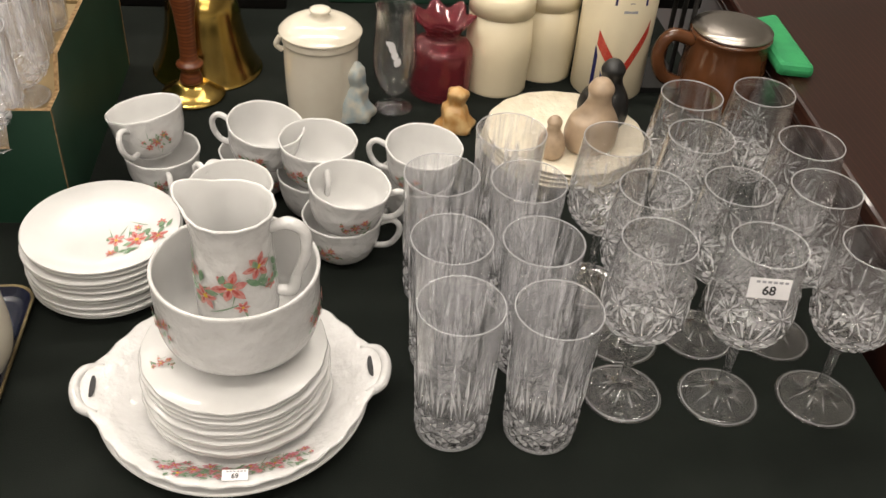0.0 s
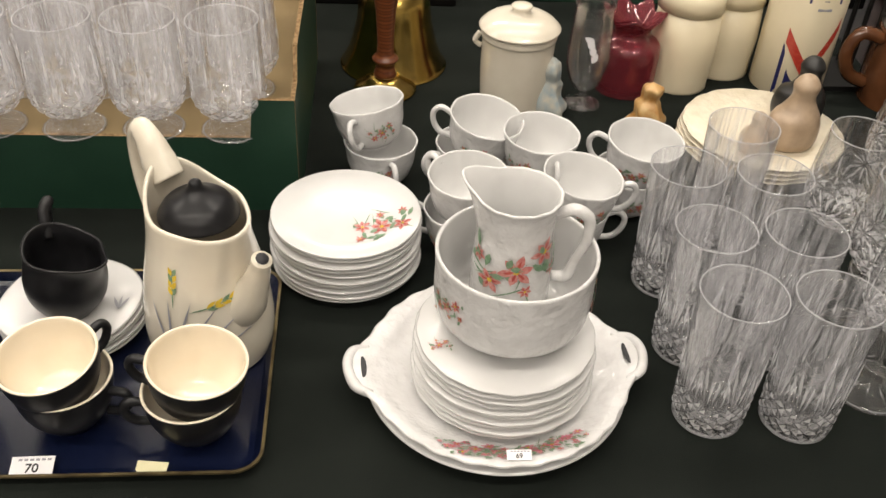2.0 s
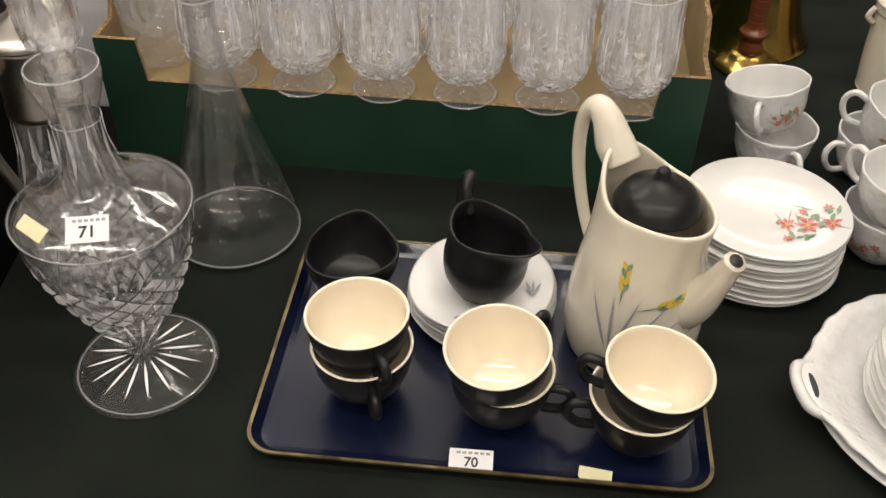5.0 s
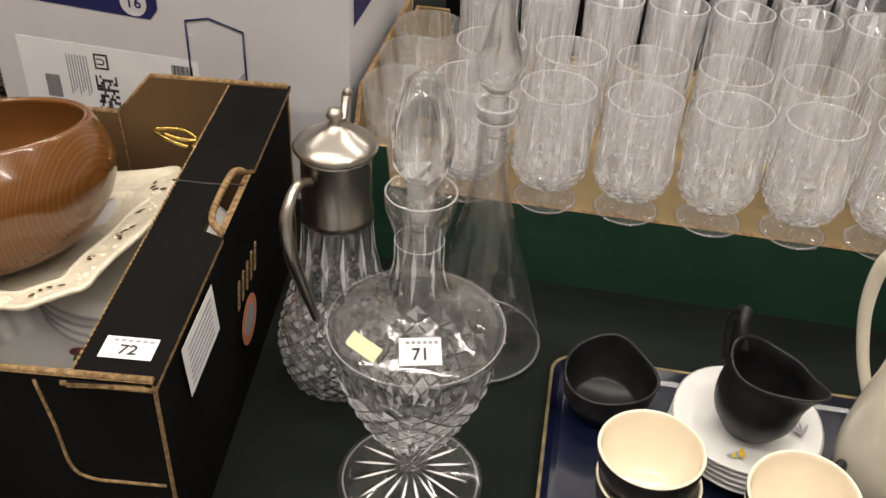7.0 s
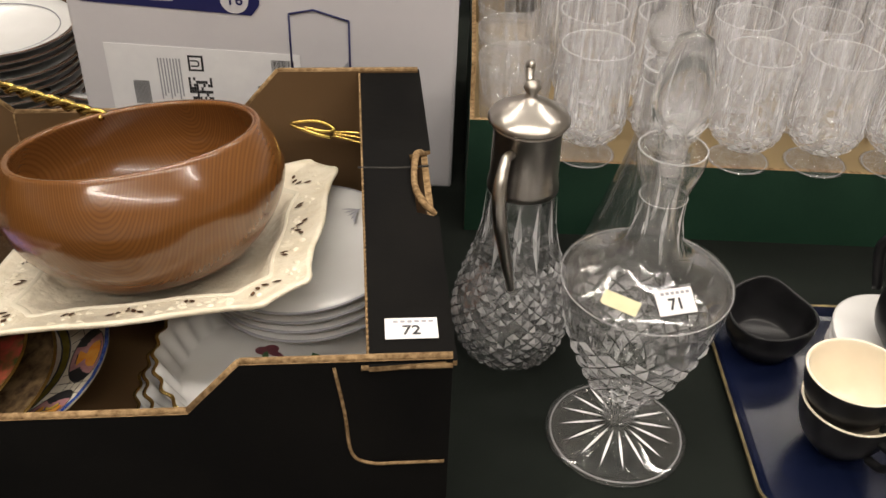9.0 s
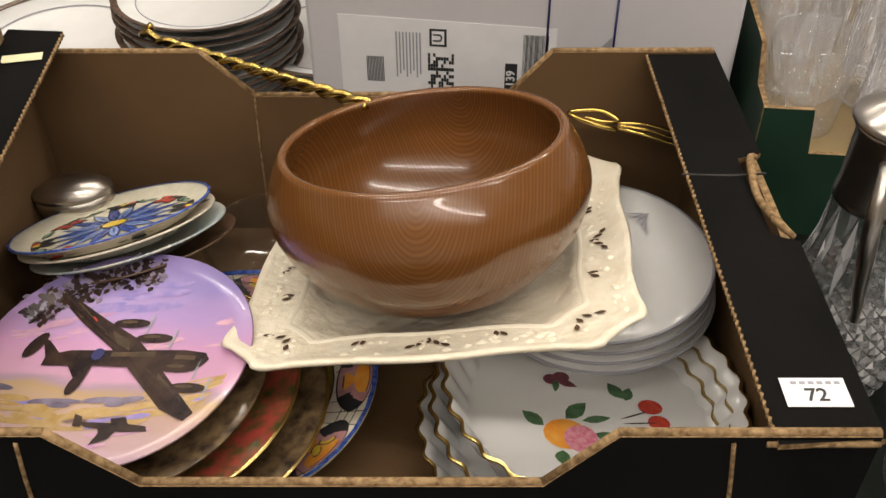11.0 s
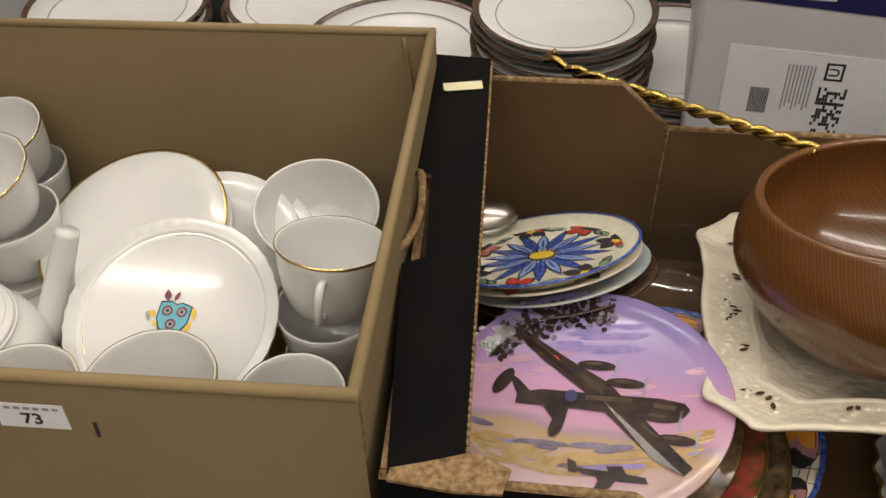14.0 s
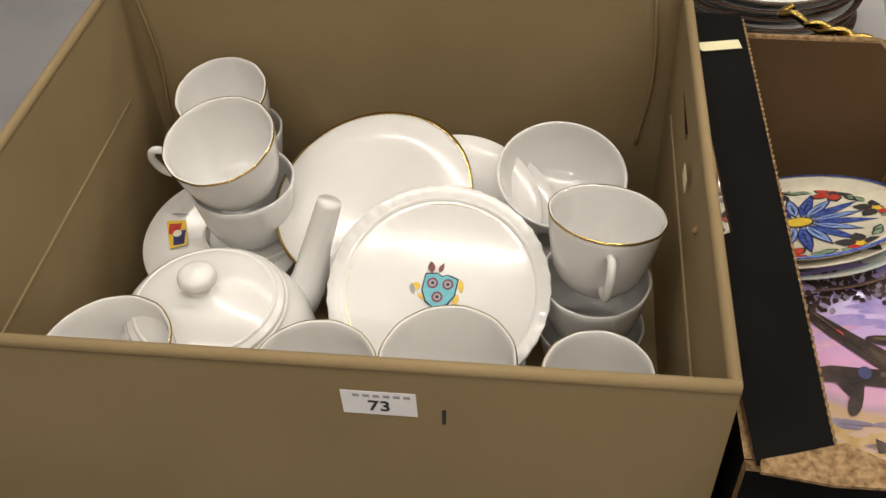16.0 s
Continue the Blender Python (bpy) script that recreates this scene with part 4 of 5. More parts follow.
for s, X, w, zt in ((-1, -XL, .052, .222), (1, XR, .064, .2075)):
    slab("outer_side", rect(-.215, 0, .215, zt - .012 if s < 0 else zt - .005), 0, .006, mt, bx, (1 if s > 0 else 0, 0 if s > 0 else 1, 2), m=pose(s * (X - .003) - .003 + (.011 if s < 0 else 0), 0, 0, 0, 0, 2.9 if s < 0 else 0) @ pose(0, 0, 0, 90, 0, 90))
    tilt = pose(0, 0, zt, 1.9 if s < 0 else 0, 0, 0); skew = .023 if s < 0 else -.003
    inner = lambda y: X - w + .003 - skew * (.220 - y) / .446
    strip = [(inner(-.226), -.226), (X + .003 - .030 * (s < 0), -.222), (X + .003 - .012 * (s < 0), -.05), (X - .015 - .010 * (s < 0), -.042), (X - .017, .05), (X + .003, .058), (X + .002, .224), (inner(.220), .220)]
    slab("top_strip", [(s * x, y) for x, y in strip][::s], -.004, .0005, mt, bx, (1, 0, 2), m=tilt)
    tube("torn_hole_edge", [(s * (X + .001), -.045, 0), (s * (X - .01), -.034, .006), (s * (X - .015), .0, .003), (s * (X - .011), .04, .007), (s * (X - .002), .052, 0)], [.002, .0035, .003, .0035, .002], CARDEDGE, bx, 6, m=tilt)
    for k in range(73):
        y = -.222 + .006 * k; x = s * (inner(y) - .0005); tube("corrugation", [(x, y, -.0022), (x, y + .003, .0006), (x, y + .006, -.0022)], .0014, CARDEDGE, bx, 4, n=1, m=tilt)
    xi = inner(-.214); slab("end_tab", [(s * (xi - .02), -.2155), (s * xi, -.2155), (s * xi, -.212), (s * (xi - .02), -.212)][::s], .155, zt - .012, [CARDEDGE], bx)
yf = -D_ / 2 - .0005
tube("cut_line", [(.218, yf, .205), (.224, yf, .16), (.228, yf, .118), (.242, yf, .106), (.265, yf, .105), (.297, yf, .105)], .0014, CARDEDGE, bx, 6)
tube("cut_line", [(-.185, yf, .205), (-.19, yf, .16), (-.192, yf, .118)], .0014, CARDEDGE, bx, 6)
for y in (-D_ / 2 + .0035, D_ / 2 - .0035):
    for a, b in zip(FF[2:], FF[3:]): tube("raw_top_edge", [(a[0], y, a[1]), (b[0], y, b[1])], .0029, CARDEDGE, bx, 6, n=2)
slab("torn_corner", [(-.310, -.228), (-.272, -.232), (-.244, -.231), (-.240, -.214), (-.262, -.204), (-.290, -.214), (-.309, -.220)], .2165, .2188, [CARD, CARDEDGE, CARDEDGE], bx, (0, 1, 2))
S = BX @ pose(.3025, 0, 0) @ pose(0, 0, 0, 90, 0, 90)
pb = thing("paper_label", S, "white printed paper label on the black box", "label")
slab("paper", [(-.164, .139), (-.084, .139), (-.091, .192), (-.170, .193)], 0, .0004, PAPER, pb)
for k in range(7): slab("print_bar", rect(-.158, .146 + .006 * k, -.098, .148 + .006 * k), .0004, .0007, GREYINK, pb)
ol = thing("oval_label", S, "orange oval sticker on the black box", "label")
slab("paper", oval_poly(.0, .077, .026, .024, .15, 24), 0, .0004, ORANGE, ol); slab("print", oval_poly(.0, .077, .017, .014, .15, 20), .0004, .0007, GREYINK, ol)
for k in range(5): slab("vent_rib", [(-.030 + .015 * k, .112), (-.026 + .015 * k, .112), (-.018 + .015 * k, .138), (-.022 + .015 * k, .138)], -.0005, .001, CARDEDGE, bx, m=pose(.3025, 0, 0) @ pose(0, 0, 0, 90, 0, 90))
lot_label("72", pose(-.646, .918, .2088, 0, 0, 6), .038, .022); price_sticker(pose(-1.263, 1.216, .2292, 2, 0, 18), .034, .012)

tube("fold_line", [(-.124, D_ / 2 - .0075, .163), (-.126, D_ / 2 - .0075, .10), (-.127, D_ / 2 - .0075, .03)], .0011, CARDEDGE, bx, 6)
tube("fold_line", [(.114, D_ / 2 - .0075, .163), (.116, D_ / 2 - .0075, .10), (.117, D_ / 2 - .0075, .03)], .0011, CARDEDGE, bx, 6)
GREYCARD = mat("scuffed_black_card", (.035, .030, .026), .8, col2=(.012, .011, .010), scale=120)
tube("crease", [(.236, .030, .2078), (.270, .028, .2080), (.300, .031, .2078)], .0010, GREYCARD, bx, 6)
tube("worn_edge", [(.2365, -.2225, .2045), (.268, -.2228, .2048), (.300, -.2225, .2045)], .0022, CARDEDGE, bx, 6)

# teak bowl
tk = thing("teak_bowl", pose(-.888, 1.108, .110, -12, -8, 0), "large turned teak salad bowl tilted on a cream dish", "bowl")
lathe("bowl", shell(smooth_profile([(0, 0), (.055, 0), (.084, .010), (.113, .040), (.1265, .072), (.124, .096), (.1125, .121)], 7), .008, .012), TEAK, tk, 96)

# cream pierced dish
cd = thing("pierced_dish", pose(-.883, 1.116, .094, -10, -8.6, 3), "cream creamware square dish with a pierced moulded rim", "dish")
def dish_edge(a):
    """Distance to the edge of a square with cut, eared corners, as a share of its half width."""
    c, s = abs(math.cos(a)), abs(math.sin(a)); r = min(1 / max(c, s, 1e-6), 1.80 / (c + s)); q = abs(math.degrees(a) % 90 - 45)
    return r + .030 * math.exp(-((q - 8.5) / 3.2) ** 2) - .012 * math.exp(-((q - 24) / 7) ** 2) + .010 * math.exp(-((q - 45) / 10) ** 2)
def sq(r, z, a, k):
    t = max(0, min(1, (r - .075) / .035)); w = 1 + t * (dish_edge(a) - 1)
    return r * w, z + .006 * max(0, (r - .11) / .04) * (w - 1) * 2
lathe("dish", [(0, 0), (.080, 0), (.092, .004), (.104, .018), (.108, .0215), (.112, .0225), (.126, .0240), (.142, .027), (.150, .030), (.1515, .0325), (.150, .0345), (.145, .0335), (.138, .030), (.126, .0285), (.113, .0272), (.108, .0265), (.104, .022), (.090, .008), (0, .005)], IVORY, cd, 240, sq)
lathe("inner_moulding", [(.1085, .0262), (.1110, .0290), (.1135, .0268)], IVORYP, cd, 160, sq)
def on_rim(u, v, h):
    a, r = math.atan2(v, u), math.hypot(u, v); rr = r / dish_edge(a)
    return (u, v, .0274 + (rr - .113) * .13 + .006 * max(0, (rr - .11) / .04) * (dish_edge(a) - 1) * 2 + h)
# piercings: rim stays solid, shade inside the holes painted as dark leaves
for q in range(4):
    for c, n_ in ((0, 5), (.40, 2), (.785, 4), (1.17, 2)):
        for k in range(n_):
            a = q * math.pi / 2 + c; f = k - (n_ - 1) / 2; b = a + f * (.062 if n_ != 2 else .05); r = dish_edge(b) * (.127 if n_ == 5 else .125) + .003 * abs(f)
            decal("pierced_hole_shade", [(leaf_poly(r * math.cos(b), r * math.sin(b), .0092, .0021, a + f * .5 + math.pi), DARKRIM)], cd, on_rim, .0004)
Rr = random.Random(8)
for k in range(150):
    a = Rr.uniform(0, 2 * math.pi); r = dish_edge(a) * Rr.uniform(.117, .140); x, y = r * math.cos(a), r * math.sin(a); z = on_rim(x, y, 0)[2]
    if k == 0: bead = []
    bead.append((x, y, z, Rr.uniform(.0016, .0034), Rr.uniform(0, 3)))
vs, fs = [], []
for x, y, z, r, a in bead:
    b = len(vs); vs += [(x + r * 1.5 * math.cos(a + t) * (1 if i % 2 else .7), y + r * math.sin(a + t), z - .0004) for i, t in enumerate([k * math.pi / 3 for k in range(6)])] + [(x, y, z + .0016)]; fs += [(b + i, b + (i + 1) % 6, b + 6) for i in range(6)]
em = mesh("embossed_leaves", vs, fs, IVORY, cd, None, True); em["kind"] = "stuff"


def plate(name, M, R, mats, label, group="", depth=.014, rim=.65, seg=72, mod=None, cat="plate", edge=None):
    e = thing(name, M, label, cat, group); r0 = R * rim
    lathe("plate", [(0, 0), (r0 - .005, 0), (r0, .002), (R - .003, depth - .001), (R, depth), (R - .001, depth + .0015), (r0, .0048), (0, .0042)], mats, e, seg, mod)
    if edge: lathe("rim_band", [(R - .0022, depth + .0012), (R + .0003, depth + .0006), (R + .0003, depth + .0018), (R - .0022, depth + .0018)], edge, e, seg)
    return e


# decorated plates under and round the bowl
plate("patterned_plate", pose(-1.060, 1.034, .026, 2, -2, 0), .128, CREAM, "orange, blue and white patterned pottery plate", "pottery plates", .018)
op = bpy.data.objects["patterned_plate"]; sh = []
OLIVEP = mat("olive_paint", (.16, .13, .02), .25, col2=(.22, .18, .04), scale=120); MAUVEP = mat("mauve_paint", (.42, .20, .22), .25, col2=(.5, .27, .27), scale=120)
for k in range(54):
    a = 2 * math.pi * k / 54; sh.append(([(r * math.cos(t), r * math.sin(t)) for r, t in ((.092, a), (.126, a + .03), (.126, a + .036), (.092, a + .008))], INK))
for r0, r1, m_ in ((.1045, .1052, INK), (.1115, .1122, INK), (.118, .1187, INK), (.0815, .083, INK), (.083, .0895, OLIVEP), (.0895, .091, INK), (.1245, .1285, BLUEP)):
    sh += [([(r * math.cos(t), r * math.sin(t)) for r, t in ((r0, a), (r1, a), (r1, a + .176), (r0, a + .176))], m_) for a in [2 * math.pi * i / 36 for i in range(36)]]
for k in range(9):
    a = 2 * math.pi * k / 9 + .1; c, s = math.cos(a), math.sin(a)
    for rr, tang, rad_, m_ in ((.1085, .0345, .0160, INK), (.1087, .0330, .0150, MAUVEP), (.1100, .0275, .0120, INK), (.1102, .0260, .0110, ORANGEP)): sh.append((oval_poly(rr * c, rr * s, tang, rad_, a + 1.57, 18), m_))
    for d in (-.012, 0, .012): sh += [(oval_poly(.110 * c - d * s, .110 * s + d * c, .0075, .0045, a + (1.0 if d else 2.2), 8), INK), (oval_poly(.110 * c - d * s, .110 * s + d * c, .0062, .0034, a + (1.0 if d else 2.2), 8), YELLOWP)]
decal("painted_pattern", sh, op, lambda u, v, h: (u, v, .005 + h + max(0, math.hypot(u, v) - .083) * .335), .0002)
plate("patterned_plate", pose(-1.078, .992, .044, 3, -4, 0), .116, PAVE, "brown patterned pottery plate under the picture plate", "pottery plates", edge=GOLD)
plate("patterned_plate", pose(-1.094, .990, .062, 3, -5, 0), .112, mat("poppy_field_glaze", (.05, .065, .018), .2, col2=(.36, .05, .04), scale=70), "gilt edged collector's plate with a red flower field", "collector's plates", edge=GOLD)
plate("patterned_plate", pose(-1.112, .986, .082, 4, -5, 0), .109, PAVE, "dark brown collector's plate in a stack", "collector's plates")
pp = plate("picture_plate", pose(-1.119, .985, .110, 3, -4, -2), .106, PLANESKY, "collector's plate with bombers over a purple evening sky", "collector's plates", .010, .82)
CAMO = mat("camouflage_paint", (.10, .065, .04), .2, col2=(.06, .045, .03), scale=80)


LANDP = mat("painted_hill_ochre", (.40, .26, .09), .2, col2=(.50, .36, .20), scale=90)
SLATEP = mat("painted_hill_slate", (.13, .11, .16), .2, col2=(.24, .20, .27), scale=70)
CLOUDP = mat("painted_pink_cloud", (.60, .36, .44), .2, col2=(.46, .26, .44), scale=60)
VIOLETP = mat("painted_violet_cloud", (.24, .20, .46), .2, col2=(.36, .27, .52), scale=80)
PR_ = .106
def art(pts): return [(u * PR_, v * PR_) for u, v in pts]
land = []
Rl = random.Random(5)
for k in range(46):
    x, y = Rl.uniform(-.75, .85), Rl.choice((Rl.uniform(.35, .85), Rl.uniform(.05, .5), Rl.uniform(-.9, -.6)))
    if math.hypot(x, y) < .88: land.append((art(oval_poly(x, y, Rl.uniform(.08, .24), Rl.uniform(.012, .035), .25, 10)), VIOLETP if y > .42 else CLOUDP))
for k in range(90):
    x = Rl.uniform(-.85, .85); base = -.30 - .16 * math.cos(x * 2.2) + .12 * x; y = base + Rl.uniform(-.16, .10)
    if math.hypot(x, y) < .90: land.append((art(oval_poly(x, y, Rl.uniform(.06, .20), Rl.uniform(.010, .030), .12 + .3 * x, 10)), SLATEP if y > base + .03 and x < .3 else (VIOLETP if k % 9 == 0 else LANDP)))
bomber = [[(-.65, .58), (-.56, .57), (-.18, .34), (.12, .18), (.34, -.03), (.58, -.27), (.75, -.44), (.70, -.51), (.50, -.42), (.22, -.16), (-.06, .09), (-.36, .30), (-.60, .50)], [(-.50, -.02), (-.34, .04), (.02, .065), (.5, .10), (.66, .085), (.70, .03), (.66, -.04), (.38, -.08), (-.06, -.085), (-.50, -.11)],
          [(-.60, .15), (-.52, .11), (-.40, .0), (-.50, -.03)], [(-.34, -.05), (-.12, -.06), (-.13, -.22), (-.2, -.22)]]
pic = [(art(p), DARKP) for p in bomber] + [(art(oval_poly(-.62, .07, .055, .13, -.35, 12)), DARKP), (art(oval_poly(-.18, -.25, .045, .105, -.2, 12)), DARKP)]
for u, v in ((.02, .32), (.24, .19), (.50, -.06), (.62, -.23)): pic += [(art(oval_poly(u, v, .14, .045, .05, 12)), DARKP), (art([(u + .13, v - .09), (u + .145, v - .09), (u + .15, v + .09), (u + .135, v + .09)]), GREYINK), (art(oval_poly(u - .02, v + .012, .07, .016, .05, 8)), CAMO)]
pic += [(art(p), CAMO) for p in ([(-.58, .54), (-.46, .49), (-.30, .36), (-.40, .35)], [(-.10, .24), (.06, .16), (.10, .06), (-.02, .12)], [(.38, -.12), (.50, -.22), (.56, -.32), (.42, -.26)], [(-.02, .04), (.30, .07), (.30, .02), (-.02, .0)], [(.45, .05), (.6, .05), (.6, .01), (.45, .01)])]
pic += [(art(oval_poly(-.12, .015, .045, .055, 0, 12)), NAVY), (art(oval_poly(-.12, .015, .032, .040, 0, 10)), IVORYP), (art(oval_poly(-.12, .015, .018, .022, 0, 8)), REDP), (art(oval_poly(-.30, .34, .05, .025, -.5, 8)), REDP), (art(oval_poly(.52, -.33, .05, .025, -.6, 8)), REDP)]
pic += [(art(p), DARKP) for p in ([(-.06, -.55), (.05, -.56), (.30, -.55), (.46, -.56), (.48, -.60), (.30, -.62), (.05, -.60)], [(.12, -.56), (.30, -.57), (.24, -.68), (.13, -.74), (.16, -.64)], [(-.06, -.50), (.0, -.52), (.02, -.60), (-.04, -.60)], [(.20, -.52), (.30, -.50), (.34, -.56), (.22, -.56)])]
lv = []
for k in range(460):
    a, r = Rl.choice((Rl.uniform(1.50, 2.30), Rl.uniform(2.2, 2.75))), Rl.uniform(.74, .975) - .12 * Rl.random() ** 2 * (k % 4 == 0); lv.append((leaf_poly(r * PR_ * math.cos(a), r * PR_ * math.sin(a), Rl.uniform(.004, .008), .0024, Rl.uniform(0, 6)), DARKP if k % 3 else SLATEP))
on_plate = lambda u, v, h: (u, v, .0045 + h + max(0, math.hypot(u, v) - .087) * .32)
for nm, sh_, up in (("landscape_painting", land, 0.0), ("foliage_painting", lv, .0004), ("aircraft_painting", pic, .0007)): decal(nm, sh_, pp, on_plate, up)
for k, z in enumerate((.080, .092, .103)):
    plate("pottery_plate", pose(-1.172 + .008 * (2 - k), 1.136, z - .004, -19, -15, 0), .086, [DARKRIM, BLUEG, CREAM][k], "hand painted pottery plate leaning in a stack", "painted plates", .014)
fp = plate("flower_plate", pose(-1.176, 1.136, .111, -19, -15, 0), .087, mat("speckled_white_glaze", (.70, .66, .52), .2, col2=(.62, .58, .46), scale=90), "white pottery plate painted with a blue flower", "painted plates", .012, .8, edge=BLUEP)
SKYP = mat("pale_blue_paint", (.14, .24, .55), .25, col2=(.30, .40, .65), scale=200)
bl = []
for i in range(18):
    a = 2 * math.pi * i / 18; L_ = .052 - .008 * (i % 2); bl += [(leaf_poly(.010 * math.cos(a), .010 * math.sin(a), L_, .0056, a), NAVY), (leaf_poly(.012 * math.cos(a), .012 * math.sin(a), L_ - .006, .0042, a), SKYP if i % 2 else BLUEP), (leaf_poly(.016 * math.cos(a), .016 * math.sin(a), L_ - .020, .0010, a), NAVY)]
bl += [(oval_poly(0, 0, .0125, .0105, .2), INK), (oval_poly(0, 0, .011, .009, .2), YELLOWP)]
for a in (.35, 1.15, 1.95, 2.8, 3.7, 4.6, 5.5):
    x, y = .0655 * math.cos(a), .0655 * math.sin(a)
    bl += blossom(x, y, .0190, a, INK, INK, 5) + blossom(x, y, .0165, a, REDP, YELLOWP, 5)
    for d in (.26, -.26, .36): bl += [(leaf_poly(.064 * math.cos(a + d), .064 * math.sin(a + d), .016, .0042, a + 1 + 3 * d), INK), (leaf_poly(.0645 * math.cos(a + d), .0645 * math.sin(a + d), .0135, .0028, a + 1 + 3 * d), GREENP)]
decal("flower_painting", bl, fp, lift=.0048)
gd = thing("glass_dish", pose(-1.055, 1.205, .008), "plain clear glass dish on the box floor", "dish")
lathe("dish", shell(smooth_profile([(0, 0), (.045, 0), (.055, .006), (.066, .03), (.072, .05)], 4), .003), FLASKG, gd, 48)
sv = thing("trinket_box", pose(-1.245, 1.200, .082, 0, 0, 20), "small oval silver trinket box with a chased lid", "box")
lathe("base", [(0, 0), (.034, 0), (.036, .004), (.036, .016), (0, .016)], SILVER, sv, 40, oval=.6); lathe("lid", [(0, .0165), (.037, .0165), (.036, .021), (.024, .028), (0, .031)], SILVER, sv, 40, oval=.6)

DEEPGREEN = mat("deep_leaf_paint", (.028, .085, .035), .3, col2=(.08, .16, .07), scale=200)
def flute_rim(r, z, a, k): return (r * (1 + .018 * math.cos(30 * a) * (r > .095)), z)
for k in range(3):
    e = thing("flan_dish", pose(-.778 + .008 * k, 1.022 + .004 * k, .008 + .016 * k, -2 * k, 2 * k, 0), "white fluted porcelain flan dish with a gilt rim", "dish", "flan dishes")
    lathe("dish", [(0, 0), (.095, 0), (.100, .003), (.110, .022), (.118, .036), (.1165, .0368), (.107, .023), (.097, .006), (.0945, .0054), (.088, .005), (0, .005)], PORC, e, 240, flute_rim)
    lathe("gilt_rim", [(.1155, .0365), (.1185, .0358), (.1185, .0372), (.1155, .0375)], GOLD, e, 240, flute_rim)
    if k == 2:
        fr = [(leaf_poly(-.035, -.022, .022, .006, 2.5), DEEPGREEN), (leaf_poly(-.018, -.012, .026, .007, .9), DEEPGREEN), (leaf_poly(.004, -.024, .028, .006, -.2), DEEPGREEN), (leaf_poly(-.005, -.012, .024, .004, .3), DEEPGREEN), (leaf_poly(-.02, -.045, .014, .006, -1.6), DEEPGREEN), (oval_poly(-.018, -.028, .0175, .0155), ORANGEP), (oval_poly(-.006, -.031, .0135, .0140), PINKP)]
        fr += [(oval_poly(-.030, .030, .007, .006), PURPLEP), (oval_poly(-.022, .034, .007, .006), PURPLEP), (leaf_poly(-.026, .030, .018, .004, -.3), PURPLEP), (leaf_poly(-.026, .030, .014, .003, -1.6), DEEPGREEN)]
        fr += [(oval_poly(.050, .012, .010, .008), REDP), (oval_poly(.056, -.004, .009, .008), REDP), (leaf_poly(.028, .018, .020, .006, 2.2), DEEPGREEN), (leaf_poly(.030, .016, .016, .005, 1.3), DEEPGREEN), (leaf_poly(.052, -.018, .018, .006, -.3), DEEPGREEN), (leaf_poly(.024, -.006, .03, .0008, .5), DARKP), (leaf_poly(.026, -.010, .032, .0008, .2), DARKP)]
        decal("fruit_painting", fr, e, lift=.005)
for k in range(4):
    e = plate("dinner_plate", pose(-.756 - .002 * k, 1.146, .062 + .011 * k, 2, -3, 0), .100, PORC, "white dinner plate with a dark line rim, in a stack", "plates in the fruit box", .012, edge=GREYINK)
decal("grey_sprig", [(leaf_poly(.03 + .004 * k, .062 - .006 * k, .018, .0014, .4 * k), GREYINK) for k in range(5)], e, lift=.0095)
td = thing("brass_toasting_fork", pose(0, 0, 0), "twisted brass toasting fork lying across the box", "fork")
A, B = V(-1.185, 1.325, .192), V(-.962, 1.218, .200)
tw = [A.lerp(B, i / 60) for i in range(61)]; sd = (B - A).cross(V(0, 0, 1)).normalized()
for ph in (0, 180): tube("twisted_rod", [p + sd * .0032 * math.cos(radians(i * 36 + ph)) + V(0, 0, .0032 * math.sin(radians(i * 36 + ph))) for i, p in enumerate(tw)], .0032, BRASS, td, 8, n=2)
tube("finial", [A, A + V(-.012, .004, .006), A + V(-.022, .012, 0), A + V(-.012, .016, .008)], .004, BRASS, td, 8)
tg = thing("brass_fork", pose(-.745, 1.262, .165, 0, 8, -8), "small ornate brass fork in the box corner", "fork")
for k in range(3): tube("prong", [(.0, .004 * (k - 1), 0), (.03, .009 * (k - 1), .003), (.07, .008 * (k - 1), 0)], .0014, BRASS, tg, 6)
tube("handle_loop", [(0, -.008, 0), (-.02, -.012, .003), (-.045, 0, 0), (-.02, .012, .003), (0, .008, 0), (-.012, 0, 0), (-.03, -.004, .002)], .002, BRASS, tg, 6)

# ---- brown box of white china ----
T = pose(-1.517, 1.008, 0, 0, 0, 7.5)
b3 = panel_box("cardboard_box", T, .505, .415, .263, .006, "plain brown cardboard box, open, full of white china", CARD, CARD)
tube("top_fold", [(-.2525, -.2045, .2635), (.2525, -.2045, .2635)], .0042, CARD, b3, 8, n=2); tube("top_fold", [(.2495, -.2045, .2635), (.2495, .2045, .2635)], .0042, CARD, b3, 8, n=2); tube("top_fold", [(-.2495, -.2045, .2635), (-.2495, .2045, .2635)], .0042, CARD, b3, 8, n=2); tube("top_fold", [(-.2525, .2045, .2635), (.2525, .2045, .2635)], .0042, CARD, b3, 8, n=2)
for x in (-.235, .225): tube("crease", [(x, .2005, .26), (x + .006, .2000, .18), (x - .002, .2005, .10)], .0018, CARD, b3, 6)
for s in (-1, 1): tube("crease", [(s * .246, -.17, .16), (s * .2465, .16, .165)], .0014, CARD, b3, 6)
lot_label("73", T @ pose(.054, -.2078, .231) @ pose(0, 0, 0, 90), .044, .022)
